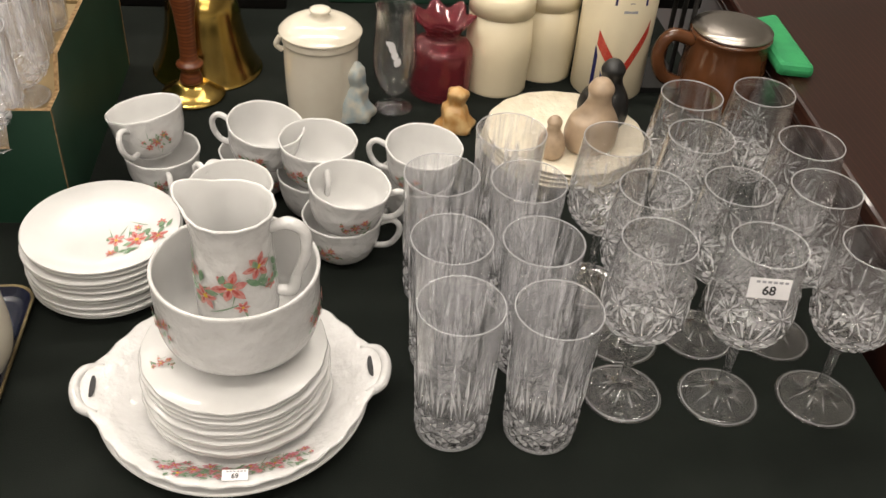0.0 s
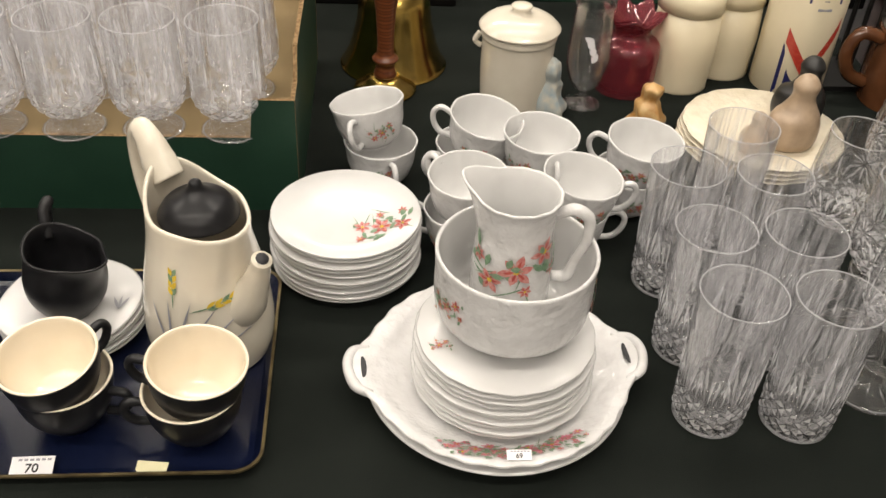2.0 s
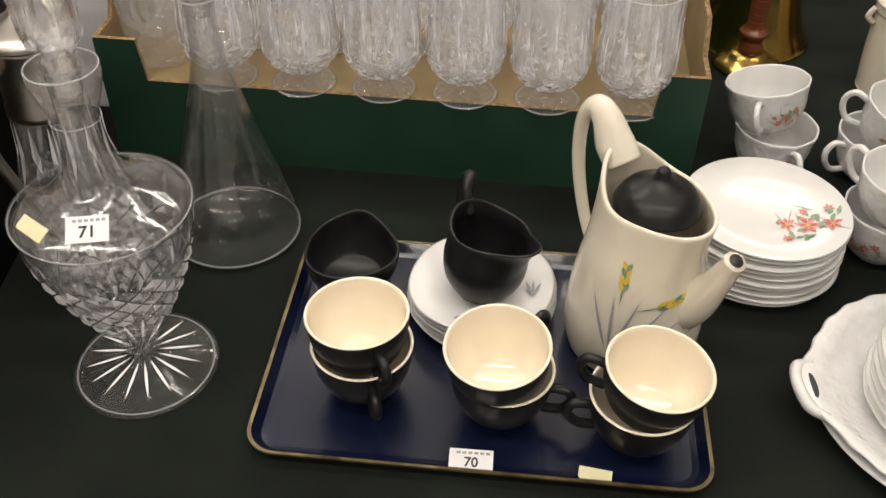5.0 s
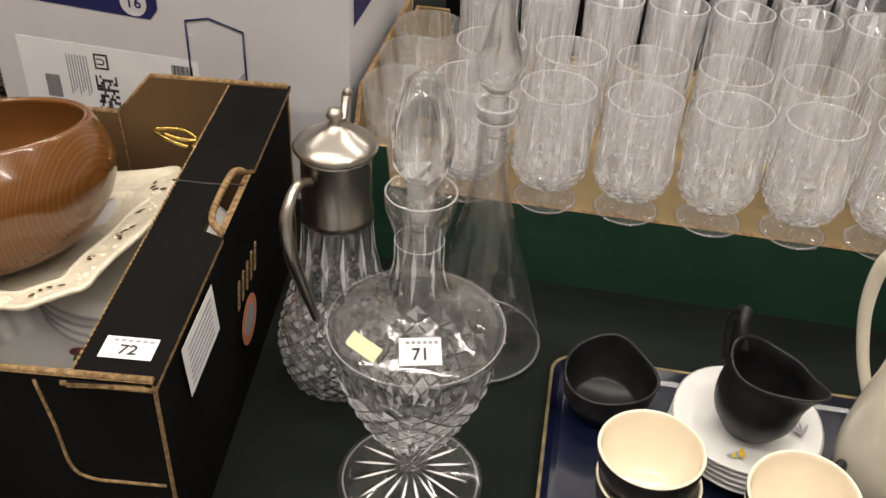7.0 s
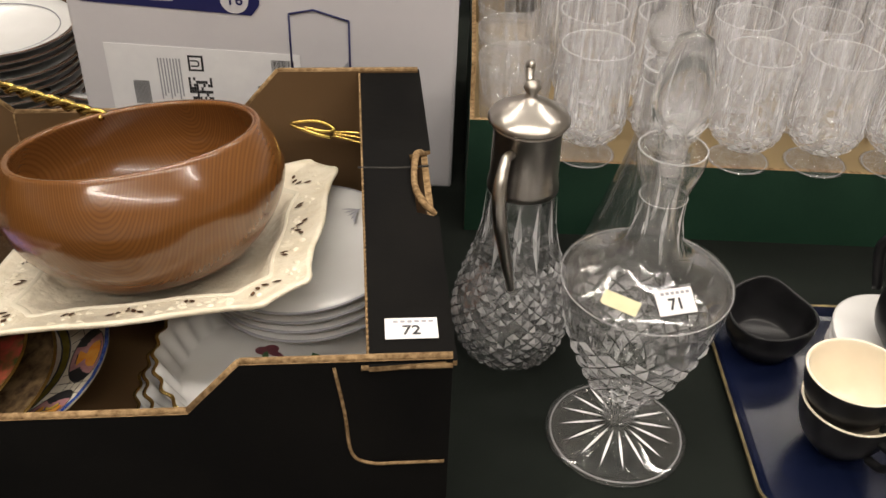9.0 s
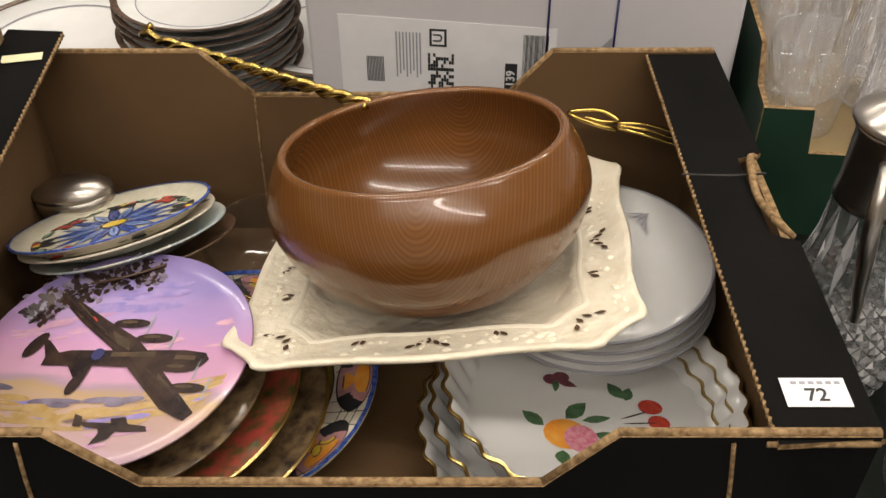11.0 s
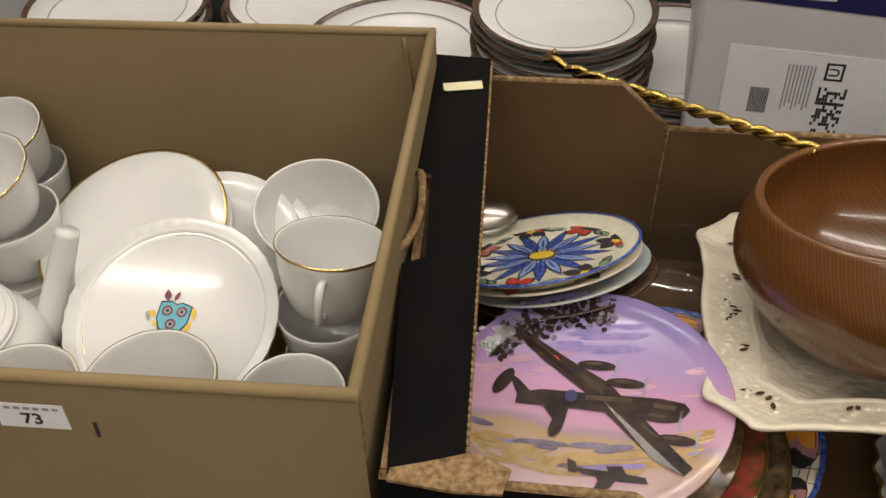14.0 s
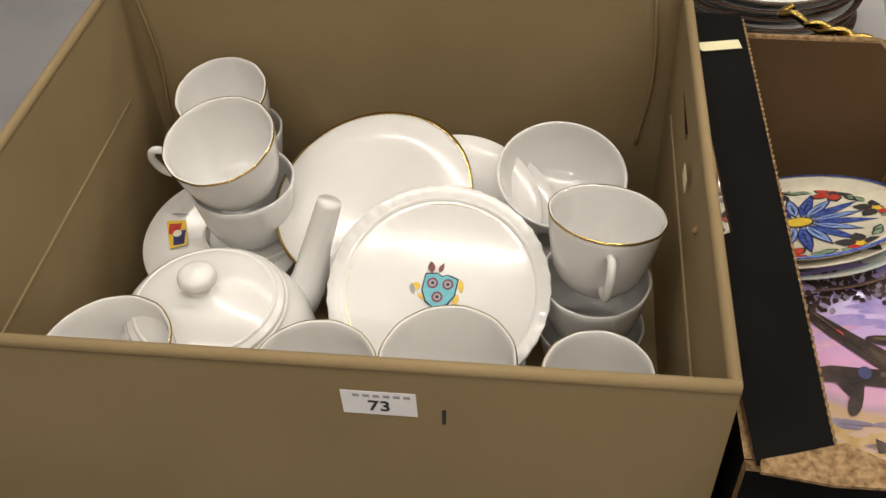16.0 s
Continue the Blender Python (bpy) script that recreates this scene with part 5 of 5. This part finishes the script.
slab("pen_mark", [(.090, .214), (.0922, .214), (.093, .228), (.0905, .228)], 0, .0003, INK, b3, m=pose(0, -.2076, 0, 90))
price_sticker(T @ pose(.2432, .02, .215) @ pose(0, 0, 0, 90, 0, -90), .02, .012)


def china_cup(M, ang, R=.046, Hc=.066, handle=True, gilt=True, lab="plain white bone china tea cup with a gilt rim", cat="cup"):
    e = thing("china_cup", M, lab, cat, "white cups in the box"); k = R / .046
    o = smooth_profile([(0, 0), (.020 * k, 0), (.023 * k, .003), (.034 * k, Hc * .22), (.041 * k, Hc * .55), (R, Hc)], 4)
    lathe("cup", shell(o, .0022, .004), CHINA, e, 56, lambda r, z, a, i: (r * (1 + .005 * math.cos(12 * a) * (z > Hc * .4)), z))
    if gilt: lathe("gilt_rim", [(R * .99, Hc - .0006), (R + .0004, Hc - .0006), (R + .0004, Hc + .0005), (R * .99, Hc + .0012)], GOLD, e, 56, lambda r, z, a, i: (r * (1 + .005 * math.cos(12 * a)), z))
    if handle:
        c, s = math.cos(ang), math.sin(ang)
        tube("handle", [(r * k * c, r * k * s, z * Hc) for r, z in ((.043, .80), (.058, .86), (.064, .68), (.058, .42), (.036, .30))], .0034, CHINA, e, 8)
    return e


def cup_stack(x, y, zr, ang, R=.046, rx=0, ry=0, handle=True):
    """Nested cups standing on the box floor, the top one's rim at height zr."""
    Hc = .066; z = zr - Hc
    china_cup(pose(x, y, z, rx, ry), ang, R, Hc, handle)
    while z > .05:
        z = max(.0045, z - .056); china_cup(pose(x, y, z), ang + 1.1, R * .97, Hc, False, False)
cup_stack(-1.645, 1.062, .205, 3.3, .047, 12, -3); cup_stack(-1.645, .847, .180, 3.2, .050, 3, -6); cup_stack(-1.508, .868, .168, 0, .044, 0, 0, False)
cup_stack(-1.420, .900, .166, 0, .048, 4, 0, False); cup_stack(-1.318, .906, .166, 0, .038, 0, 0, False); cup_stack(-1.334, 1.026, .188, -1.4, .045, -14, 3); cup_stack(-1.688, 1.150, .186, 2, .042, 14, 0, False)
tp = thing("white_teapot", pose(-1.611, .916, .054, 0, 0, 54), "plain white porcelain teapot with a round lid", "teapot")
lathe("body", smooth_profile([(0, 0), (.045, 0), (.058, .006), (.076, .04), (.074, .075), (.061, .098), (.056, .102), (0, .102)], 5), CHINA, tp, 64)
lathe("lid", smooth_profile([(0, .1025), (.0545, .1025), (.0555, .106), (.040, .114), (.014, .121), (.009, .124), (.014, .131), (.012, .138), (0, .141)], 4), CHINA, tp, 48)
lathe("lid_ring", [(.0500, .1075), (.0515, .1090), (.0535, .1088), (.0540, .1070)], CHINA, tp, 48)
tube("spout", [(.058, .0, .045), (.084, 0, .062), (.100, 0, .098), (.118, 0, .135)], [.020, .016, .0115, .0095], CHINA, tp, 14)
tube("handle", [(-.066, 0, .08), (-.088, 0, .083), (-.094, 0, .055), (-.068, 0, .025)], .006, CHINA, tp, 10)
lathe("stand", [(0, -.049), (.05, -.049), (.05, -.001), (0, -.001)], CHINA, tp, 40)
cp = plate("crested_plate", pose(-1.450, .985, .132, 24, 3, 0), .087, CHINA, "white tea plate with a gadrooned edge and a coat of arms", "china plates", .010, .82, 120, lambda r, z, a, k: (r * (1 + .005 * math.cos(40 * a) * (r > .082)), z + .0005 * math.cos(40 * a) * (r > .082)))
lathe("gadroon_line", [(.0745, .0062), (.0765, .0082), (.0785, .0080), (.0800, .0068)], CHINA, cp, 96)
decal("gilt_line", [([(r * math.cos(t), r * math.sin(t)) for r, t in ((.0725, a), (.0735, a), (.0735, a + .16), (.0725, a + .16))], GOLD) for a in [2 * math.pi * i / 40 for i in range(40)]], cp, lift=.0048)
crest = [([(-.0135, .012), (-.0045, .014), (.0, .012), (.0045, .014), (.0135, .012), (.0135, -.002), (.009, -.011), (.0, -.016), (-.009, -.011), (-.0135, -.002)], INK), ([(-.0125, .011), (-.004, .013), (.0, .011), (.004, .013), (.0125, .011), (.0125, -.002), (.008, -.010), (.0, -.0148), (-.008, -.010), (-.0125, -.002)], TEALP)]
for u, v in ((-.006, .005), (.006, .006), (.0, -.0055)): crest += [(oval_poly(u, v, .0045, .0045), PURPLEP), (oval_poly(u, v, .0028, .0028), GREYINK), (oval_poly(u, v, .0014, .0014), INK)]
crest += [(leaf_poly(-.008, .013, .010, .003, 1.9), PURPLEP), (leaf_poly(-.003, .014, .009, .002, 1.3), PURPLEP), (leaf_poly(.0145, .012, .012, .0022, -1.3), YELLOWP), (leaf_poly(.0155, .0, .012, .0022, -1.7), YELLOWP), (leaf_poly(.004, -.0165, .013, .0022, .6), YELLOWP), (oval_poly(-.0185, .0, .004, .003, .4), YELLOWP), (leaf_poly(-.0225, .002, .010, .0018, -1.1), GREYINK), (leaf_poly(-.016, -.005, .008, .0014, -.6), YELLOWP)]
decal("heraldic_painting", crest, cp, lift=.0050)
lathe("prop_dish", [(0, 0), (.06, 0), (.07, .03), (.066, .03), (.055, .006), (0, .006)], CHINA, None, 48, m=pose(-1.452, .99, .006)); tagged(bpy.data.objects["prop_dish"], "white china dish low in the box", "dish")
for k, (x, y, z, r, rx, ry) in enumerate([(-1.532, 1.082, .124, .088, 17, -6), (-1.528, 1.088, .108, .084, 17, -6), (-1.462, 1.100, .108, .072, 22, 10), (-1.448, 1.106, .096, .072, 22, 10), (-1.436, 1.112, .084, .072, 22, 10)]):
    plate("china_plate", pose(x, y, z, rx, ry), r, CHINA, "white china plate with a gilt line, leaning in the box", "china plates", .012, edge=GOLD if k == 0 else None)
sc = plate("china_saucer", pose(-1.668, 1.050, .080, 8, 0), .075, CHINA, "white saucer with a small painted crest", "saucers in the box", .010)
decal("heraldic_painting", [([(-.062, .008), (-.044, .012), (-.032, -.014), (-.046, -.022)], YELLOWP), ([(-.058, .005), (-.046, .008), (-.044, -.006), (-.054, -.006)], REDP), ([(-.050, -.004), (-.040, .002), (-.035, -.014), (-.044, -.018)], NAVY), (oval_poly(-.046, -.004, .004, .004), IVORYP), (leaf_poly(-.066, .016, .024, .0012, .1), GREYINK)], sc, lift=.008)
for k in range(2): plate("china_saucer", pose(-1.50, .93, .012 + .01 * k), .07, CHINA, "white saucer on the box floor", "saucers in the box", .010)
bb = thing("china_bowl", pose(-1.382, 1.138, .098, 14, 6), "plain white china bowl leaning at the back of the box", "bowl")
lathe("bowl", shell(smooth_profile([(0, 0), (.025, 0), (.035, .006), (.050, .03), (.056, .05)], 4), .0025, .004), CHINA, bb, 48)

# ---- behind the boxes ----
wb = thing("white_carton", pose(-.842, 1.42, 0, 0, 0, 0), "large white printed cardboard carton with a courier label", "box")
slab("carton", rect(-.222, 0, .222, .36), 0, .42, CARDWHITE, wb, bevel=.004)
Fm = pose(0, -.0005, 0, 90)
slab("navy_panel", [(-.205, .232), (-.012, .222), (-.002, .235), (.0, .30), (-.21, .30)], 0, .0006, NAVY, wb, m=Fm)
slab("round_badge", oval_poly(-.030, .240, .016, .016, 0, 24), .0006, .001, CARDWHITE, wb, m=Fm)
text_mesh("badge_text", "T6", .018, NAVY, wb, pose(-.030, -.0018, .240, 90))
for x in (-.165, -.125): slab("pictogram_square", rect(x, .236, x + .026, .256), .0006, .001, CARDWHITE, wb, m=Fm); slab("pictogram_mark", rect(x + .004, .240, x + .022, .252), .001, .0013, NAVY, wb, m=Fm)
slab("courier_label", [(-.188, .02), (.040, .02), (.040, .176), (-.188, .182)], 0, .0005, PAPER, wb, m=Fm)
R = random.Random(3)
for k in range(22): x = .006 + .0012 * k; slab("barcode_bar", rect(x, .105, x + R.choice((.0005, .0008)), .168), .0005, .0008, INK, wb, m=Fm)
for k in range(12): x = -.160 + .0016 * k; slab("barcode_bar", rect(x, .105, x + .0009, .135), .0005, .0008, INK, wb, m=Fm)
for i in range(10):
    for j in range(16):
        if R.random() < .55: slab("code_square", rect(-.094 + .0028 * i, .075 + .0042 * j, -.0915 + .0028 * i, .0788 + .0042 * j), .0005, .0008, INK, wb, m=Fm)
for k in range(8): x = -.128 + .0036 * k; slab("text_bar", rect(x, .112 + .004 * (k % 3), x + .0016, .165), .0005, .0008, GREYINK, wb, m=Fm)
slab("black_block", rect(-.012, .098, .001, .134), .0005, .0008, INK, wb, m=Fm); text_mesh("block_text", "139", .013, PAPER, wb, pose(-.0055, -.0014, .116, 90) @ pose(0, 0, 0, 0, 0, 90))
slab("ring_mark", rect(-.092, .150, -.074, .170), .0005, .0008, INK, wb, m=Fm); slab("ring_inside", rect(-.0895, .1525, -.0765, .1675), .0008, .0011, PAPER, wb, m=Fm); text_mesh("letter", "U", .014, INK, wb, pose(-.083, -.0016, .160, 90) @ pose(0, 0, 0, 0, 0, 90))
for p in ([(.03, .15), (.03, .226), (.058, .232), (.098, .220), (.098, .12)],):
    for a, b in zip(p, p[1:]): tube("outline_drawing", [(a[0], -.001, a[1]), (b[0], -.001, b[1])], .0012, NAVY, wb, 6, n=1)
slab("drawn_shade", [(.062, .13), (.096, .17), (.096, .12)], 0, .0004, GREYINK, wb, m=Fm)
for x, h0, h1 in ((-.1, .3, .4),): slab("side_print", rect(.02, .235, .10, .30), 0, .0006, NAVY, wb, m=pose(.2226, 0, 0) @ pose(0, 0, 0, 90, 0, 90))


def stack(x, y, n, R, z0=0.0, pitch=.011, rim=DARKRIM, grp="dark rimmed plates", jitter=.003):
    for i in range(n):
        e = plate("dinner_plate", pose(x + jitter * math.sin(i * 2.3), y + jitter * math.cos(i * 1.9), z0 + pitch * i), R, PORC, "white dinner plate with a dark brown rim, stacked", grp, .016, .68, 64, edge=None)
        lathe("brown_rim", [(R - .0075, .0160), (R - .001, .0186), (R + .0005, .0184), (R + .0005, .0170), (R - .003, .0160)], rim, e, 64)
        if i == n - 1: lathe("inner_line", [(R * .74, .0082), (R * .745, .0092), (R * .752, .0094), (R * .755, .0086)], GREYINK, e, 64)
stack(-1.214, 1.535, 13, .107); stack(-1.075, 1.60, 6, .120, 0); stack(-1.425, 1.570, 5, .128); stack(-1.600, 1.690, 4, .115); stack(-1.86, 1.62, 4, .13)
cb = thing("brown_carton", pose(-1.42, 1.93, 0, 0, 0, 4), "brown cardboard carton with printed lettering", "box"); slab("carton", rect(-.16, 0, .16, .15), 0, .10, CARD, cb, bevel=.003); text_mesh("print", "DB2-B737", .022, INK, cb, pose(.05, -.0012, .055, 90))

# ---- ornaments along the back ----
be = thing("hand_bell", pose(.162, 1.715, 0), "large brass hand bell with a dark patina", "bell")
lathe("bell", shell(smooth_profile([(.0, 0), (.074, 0), (.076, .006), (.066, .03), (.056, .07), (.050, .105), (.034, .128), (.012, .134)], 5)[1:], .004), BRASS, be, 56); lathe("collar", [(0, .134), (.02, .134), (.02, .15), (.014, .16), (0, .16)], BRASS, be, 32); lathe("handle", smooth_profile([(0, .16), (.013, .16), (.017, .20), (.012, .25), (0, .26)], 4), TURNED, be, 24)
ca = thing("candlestick", pose(.149, 1.632, 0), "turned wooden candlestick on a round brass foot", "candlestick")
lathe("foot", smooth_profile([(0, 0), (.042, 0), (.043, .006), (.030, .014), (.018, .022), (0, .022)], 4), BRASS, ca, 40); lathe("stem", smooth_profile([(0, .0225), (.016, .023), (.013, .04), (.019, .05), (.012, .062), (.014, .12), (.019, .16), (.015, .20), (0, .22)], 4), TURNED, ca, 28); lathe("sconce", [(0, .221), (.02, .221), (.022, .235), (0, .235)], BRASS, ca, 28)
ja = thing("storage_jar", pose(.332, 1.598, 0), "cream stoneware storage jar with a domed lid", "jar")
lathe("jar", shell(smooth_profile([(0, 0), (.044, 0), (.047, .004), (.050, .05), (.051, .10), (.053, .108), (.053, .116)], 4), .004), CREAM, ja, 48); lathe("lid", smooth_profile([(0, .118), (.052, .118), (.053, .124), (.042, .132), (.030, .136), (.016, .138), (.012, .143), (.014, .15), (0, .153)], 4), CREAM, ja, 48); tube("clip", [(-.054, 0, .11), (-.060, 0, .098), (-.052, 0, .09)], .004, CREAM, ja, 8)
def figurine(name, x, y, h, m, lab):
    R = random.Random(int(h * 1e4)); pr = [(0, 0), (.024, 0), (.026, .006), (.020, h * .25), (.017, h * .5), (.012, h * .62), (.014, h * .8), (.012, h * .92), (0, h)]
    return tagged(lathe(name, smooth_profile(pr, 4), m, None, 24, lambda r, z, a, k: (r * (1 + .25 * math.sin(3 * a + z * 90) * math.cos(2 * a - z * 60)), z), m=pose(x, y, 0)), lab, "figurine")
figurine("figurine", .378, 1.575, .085, BLUEG, "small blue and grey pottery figurine"); figurine("figurine", .516, 1.545, .065, GINGER, "small ginger glazed pottery animal figurine")
vg = thing("engraved_glass", pose(.433, 1.600, 0), "tall engraved clear glass vase on a short foot", "vase")
lathe("vase", shell(smooth_profile([(0, 0), (.024, 0), (.025, .003), (.007, .010), (.007, .022), (.020, .034), (.030, .065), (.030, .10), (.027, .14), (.028, .155)], 4), .002), GLASS, vg, 40); decal("engraving", [(leaf_poly(0, -.01 + .01 * k, .016, .005, 1.2 + .5 * k), PAPER) for k in range(4)], vg, round_wall(.0312, .09, -1.6))
ru = thing("cranberry_vase", pose(.505, 1.655, 0), "cranberry glass vase with a frilled rim", "vase")
lathe("body", shell(smooth_profile([(0, 0), (.040, 0), (.044, .006), (.045, .06), (.041, .075), (.026, .085), (.026, .0945)], 4), .003), RUBY, ru, 72)
lathe("frilled_rim", [(.0262, .0955), (.032, .103), (.040, .112), (.043, .116), (.0425, .1175), (.039, .113), (.030, .104), (.0236, .0955)], RUBY, ru, 72, lambda r, z, a, k: (r * (1 + .10 * math.cos(7 * a) * max(0, (z - .095) / .02)), z + .005 * math.cos(7 * a) * max(0, (z - .098) / .018)))
for x, y, r, h in ((.590, 1.675, .046, .150), (.668, 1.722, .046, .142)):
    e = thing("plastic_canister", pose(x, y, 0), "cream plastic canister with a screw lid and small print", "canister", "canisters")
    lathe("canister", smooth_profile([(0, 0), (r - .003, 0), (r, .004), (r, h * .8), (0, h * .8)], 2), CREAMP, e, 48); lathe("lid", [(0, h * .805), (r + .002, h * .805), (r + .002, h * .985), (r - .002, h), (0, h)], CREAMP, e, 48)
    decal("small_print", [(rect(-.016, -.004 * k, .014 - .004 * (k % 3), .0018 - .004 * k), GREYINK) for k in range(7)], e, round_wall(r + .0003, h * .5, -1.5))
ti = thing("table_lighter_tin", pose(.762, 1.675, 0), "white drum tin with a red and navy chevron", "tin")
lathe("tin", [(0, 0), (.053, 0), (.054, .002), (.054, .20), (.052, .203), (0, .203)], CREAMP, ti, 56)
decal("chevron", [([(-.04 + .002 * k, .045 - .055 * k / 19), (-.04 + .002 * (k + 1), .045 - .055 * (k + 1) / 19), (-.04 + .002 * (k + 1), .022 - .055 * (k + 1) / 19), (-.04 + .002 * k, .022 - .055 * k / 19)], REDP) for k in range(19)] + [([(.002 * k, -.008 + .07 * k / 19), (.002 * (k + 1), -.008 + .07 * (k + 1) / 19), (.002 * (k + 1), -.03 + .07 * (k + 1) / 19), (.002 * k, -.03 + .07 * k / 19)], REDP) for k in range(19)] + [([(-.042, .02), (-.042, -.06), (-.004, -.06), (-.004, -.035)], NAVY)], ti, round_wall(.0543, .065, -1.55))
decal("lettering_bar", [(rect(-.024, .0, .024, .010), NAVY), (rect(-.014, .016, .014, .020), GREYINK), (rect(-.010, -.010, .010, -.006), GREYINK)], ti, round_wall(.0543, .150, -1.55))
for k in range(4):
    e = plate("cream_plate", pose(.650 + .002 * k, 1.480, .0065 * k), .105, IVORY, "cream embossed plate with a scalloped rim", "cream plates", .016, .62, 96, lambda r, z, a, i: (r * (1 + .02 * abs(math.sin(9 * a)) * (r > .09)), z))
def bird(x, y, z, s, m, rz, lab):
    o = lathe("bird_ornament", smooth_profile([(0, 0), (.026, 0), (.033, .02), (.030, .045), (.018, .068), (.016, .080), (.018, .092), (.010, .104), (0, .107)], 5), m, None, 32, lambda r, zz, a, k: (r * (1 + .35 * max(0, math.cos(a)) ** 3 * (zz < .05)), zz), m=pose(x, y, z, 0, 0, rz))
    o.scale = (s, s, s); return tagged(o, lab, "ornament", "bird ornaments")
bird(.690, 1.462, .024, .95, TAN, 200, "tan pottery bird ornament on the cream plates"); bird(.720, 1.520, .026, .9, BLACK, 160, "black pottery bird ornament"); bird(.630, 1.440, .024, .55, TAN, 90, "small tan pottery bird ornament")
rk = thing("wire_rack", pose(.815, 1.66, 0), "black painted metal rack with square hoops", "rack")
for k in range(3): tube("hoop", [(-.05, .04 * k, 0), (-.05, .04 * k, .165), (-.045, .04 * k, .17), (.05, .04 * k, .175), (.055, .04 * k, .17), (.055, .04 * k, 0)], .004, BLACK, rk, 8)
tube("rail", [(-.05, 0, .01), (-.05, .08, .01)], .004, BLACK, rk, 8); slab("base", rect(-.055, -.01, .06, .09), 0, .008, BLACK, rk)
bt = thing("brown_teapot", pose(.918, 1.625, 0), "brown treacle glazed jug with a plated lid", "jug")
lathe("body", smooth_profile([(0, 0), (.052, 0), (.058, .006), (.062, .05), (.056, .10), (.055, .116), (0, .116)], 4), BROWNG, bt, 48); lathe("lid", [(0, .117), (.057, .117), (.058, .120), (.040, .126), (0, .128)], SILVER, bt, 40); tube("handle", [(-.055, 0, .10), (-.088, 0, .108), (-.102, 0, .08), (-.09, 0, .045), (-.060, 0, .03)], .010, BROWNG, bt, 10)
mc = thing("mahogany_cabinet", pose(0, 0, 0), "dark polished mahogany cabinet with a moulded top edge", "cabinet")
slab("carcass", [(.965, .95), (1.60, .95), (1.60, 2.3), (1.035, 2.3)], -.75, .055, MAHOG, mc); slab("top", [(.945, .93), (1.62, .93), (1.62, 2.32), (1.015, 2.32)], .056, .082, MAHOG, mc, bevel=.006)
tube("moulding", [(.958, .94, .048), (1.028, 2.31, .048)], .009, MAHOG, mc, 8, n=2)
gc = thing("green_cloth", pose(.985, 1.60, .083), "bright green folded cloth on the cabinet", "cloth"); slab("cloth", [(-.02, -.05), (.03, -.06), (.04, .12), (-.01, .10)], 0, .02, mat("bright_green_cloth", (.02, .22, .08), .8, col2=(.03, .3, .1), scale=30, bump=.4), gc, bevel=.008)
for x, y, w, h, m, lab in ((.10, 1.92, .34, .13, CARDBLACK, "dark box at the back of the table"), (.52, 1.95, .36, .10, CARDGREEN, "dark green box at the back of the table"), (-.35, 1.95, .5, .12, CARDBLACK, "black box behind the glasses"), (.88, 1.95, .24, .16, CARDBLACK, "black case at the back of the table")):
    tagged(slab("storage_box", rect(-w / 2, 0, w / 2, .18), 0, h, [m, m, CARDEDGE], None, (0, 1, 0), m=pose(x, y, 0), bevel=.003), lab, "box", "boxes at the back")
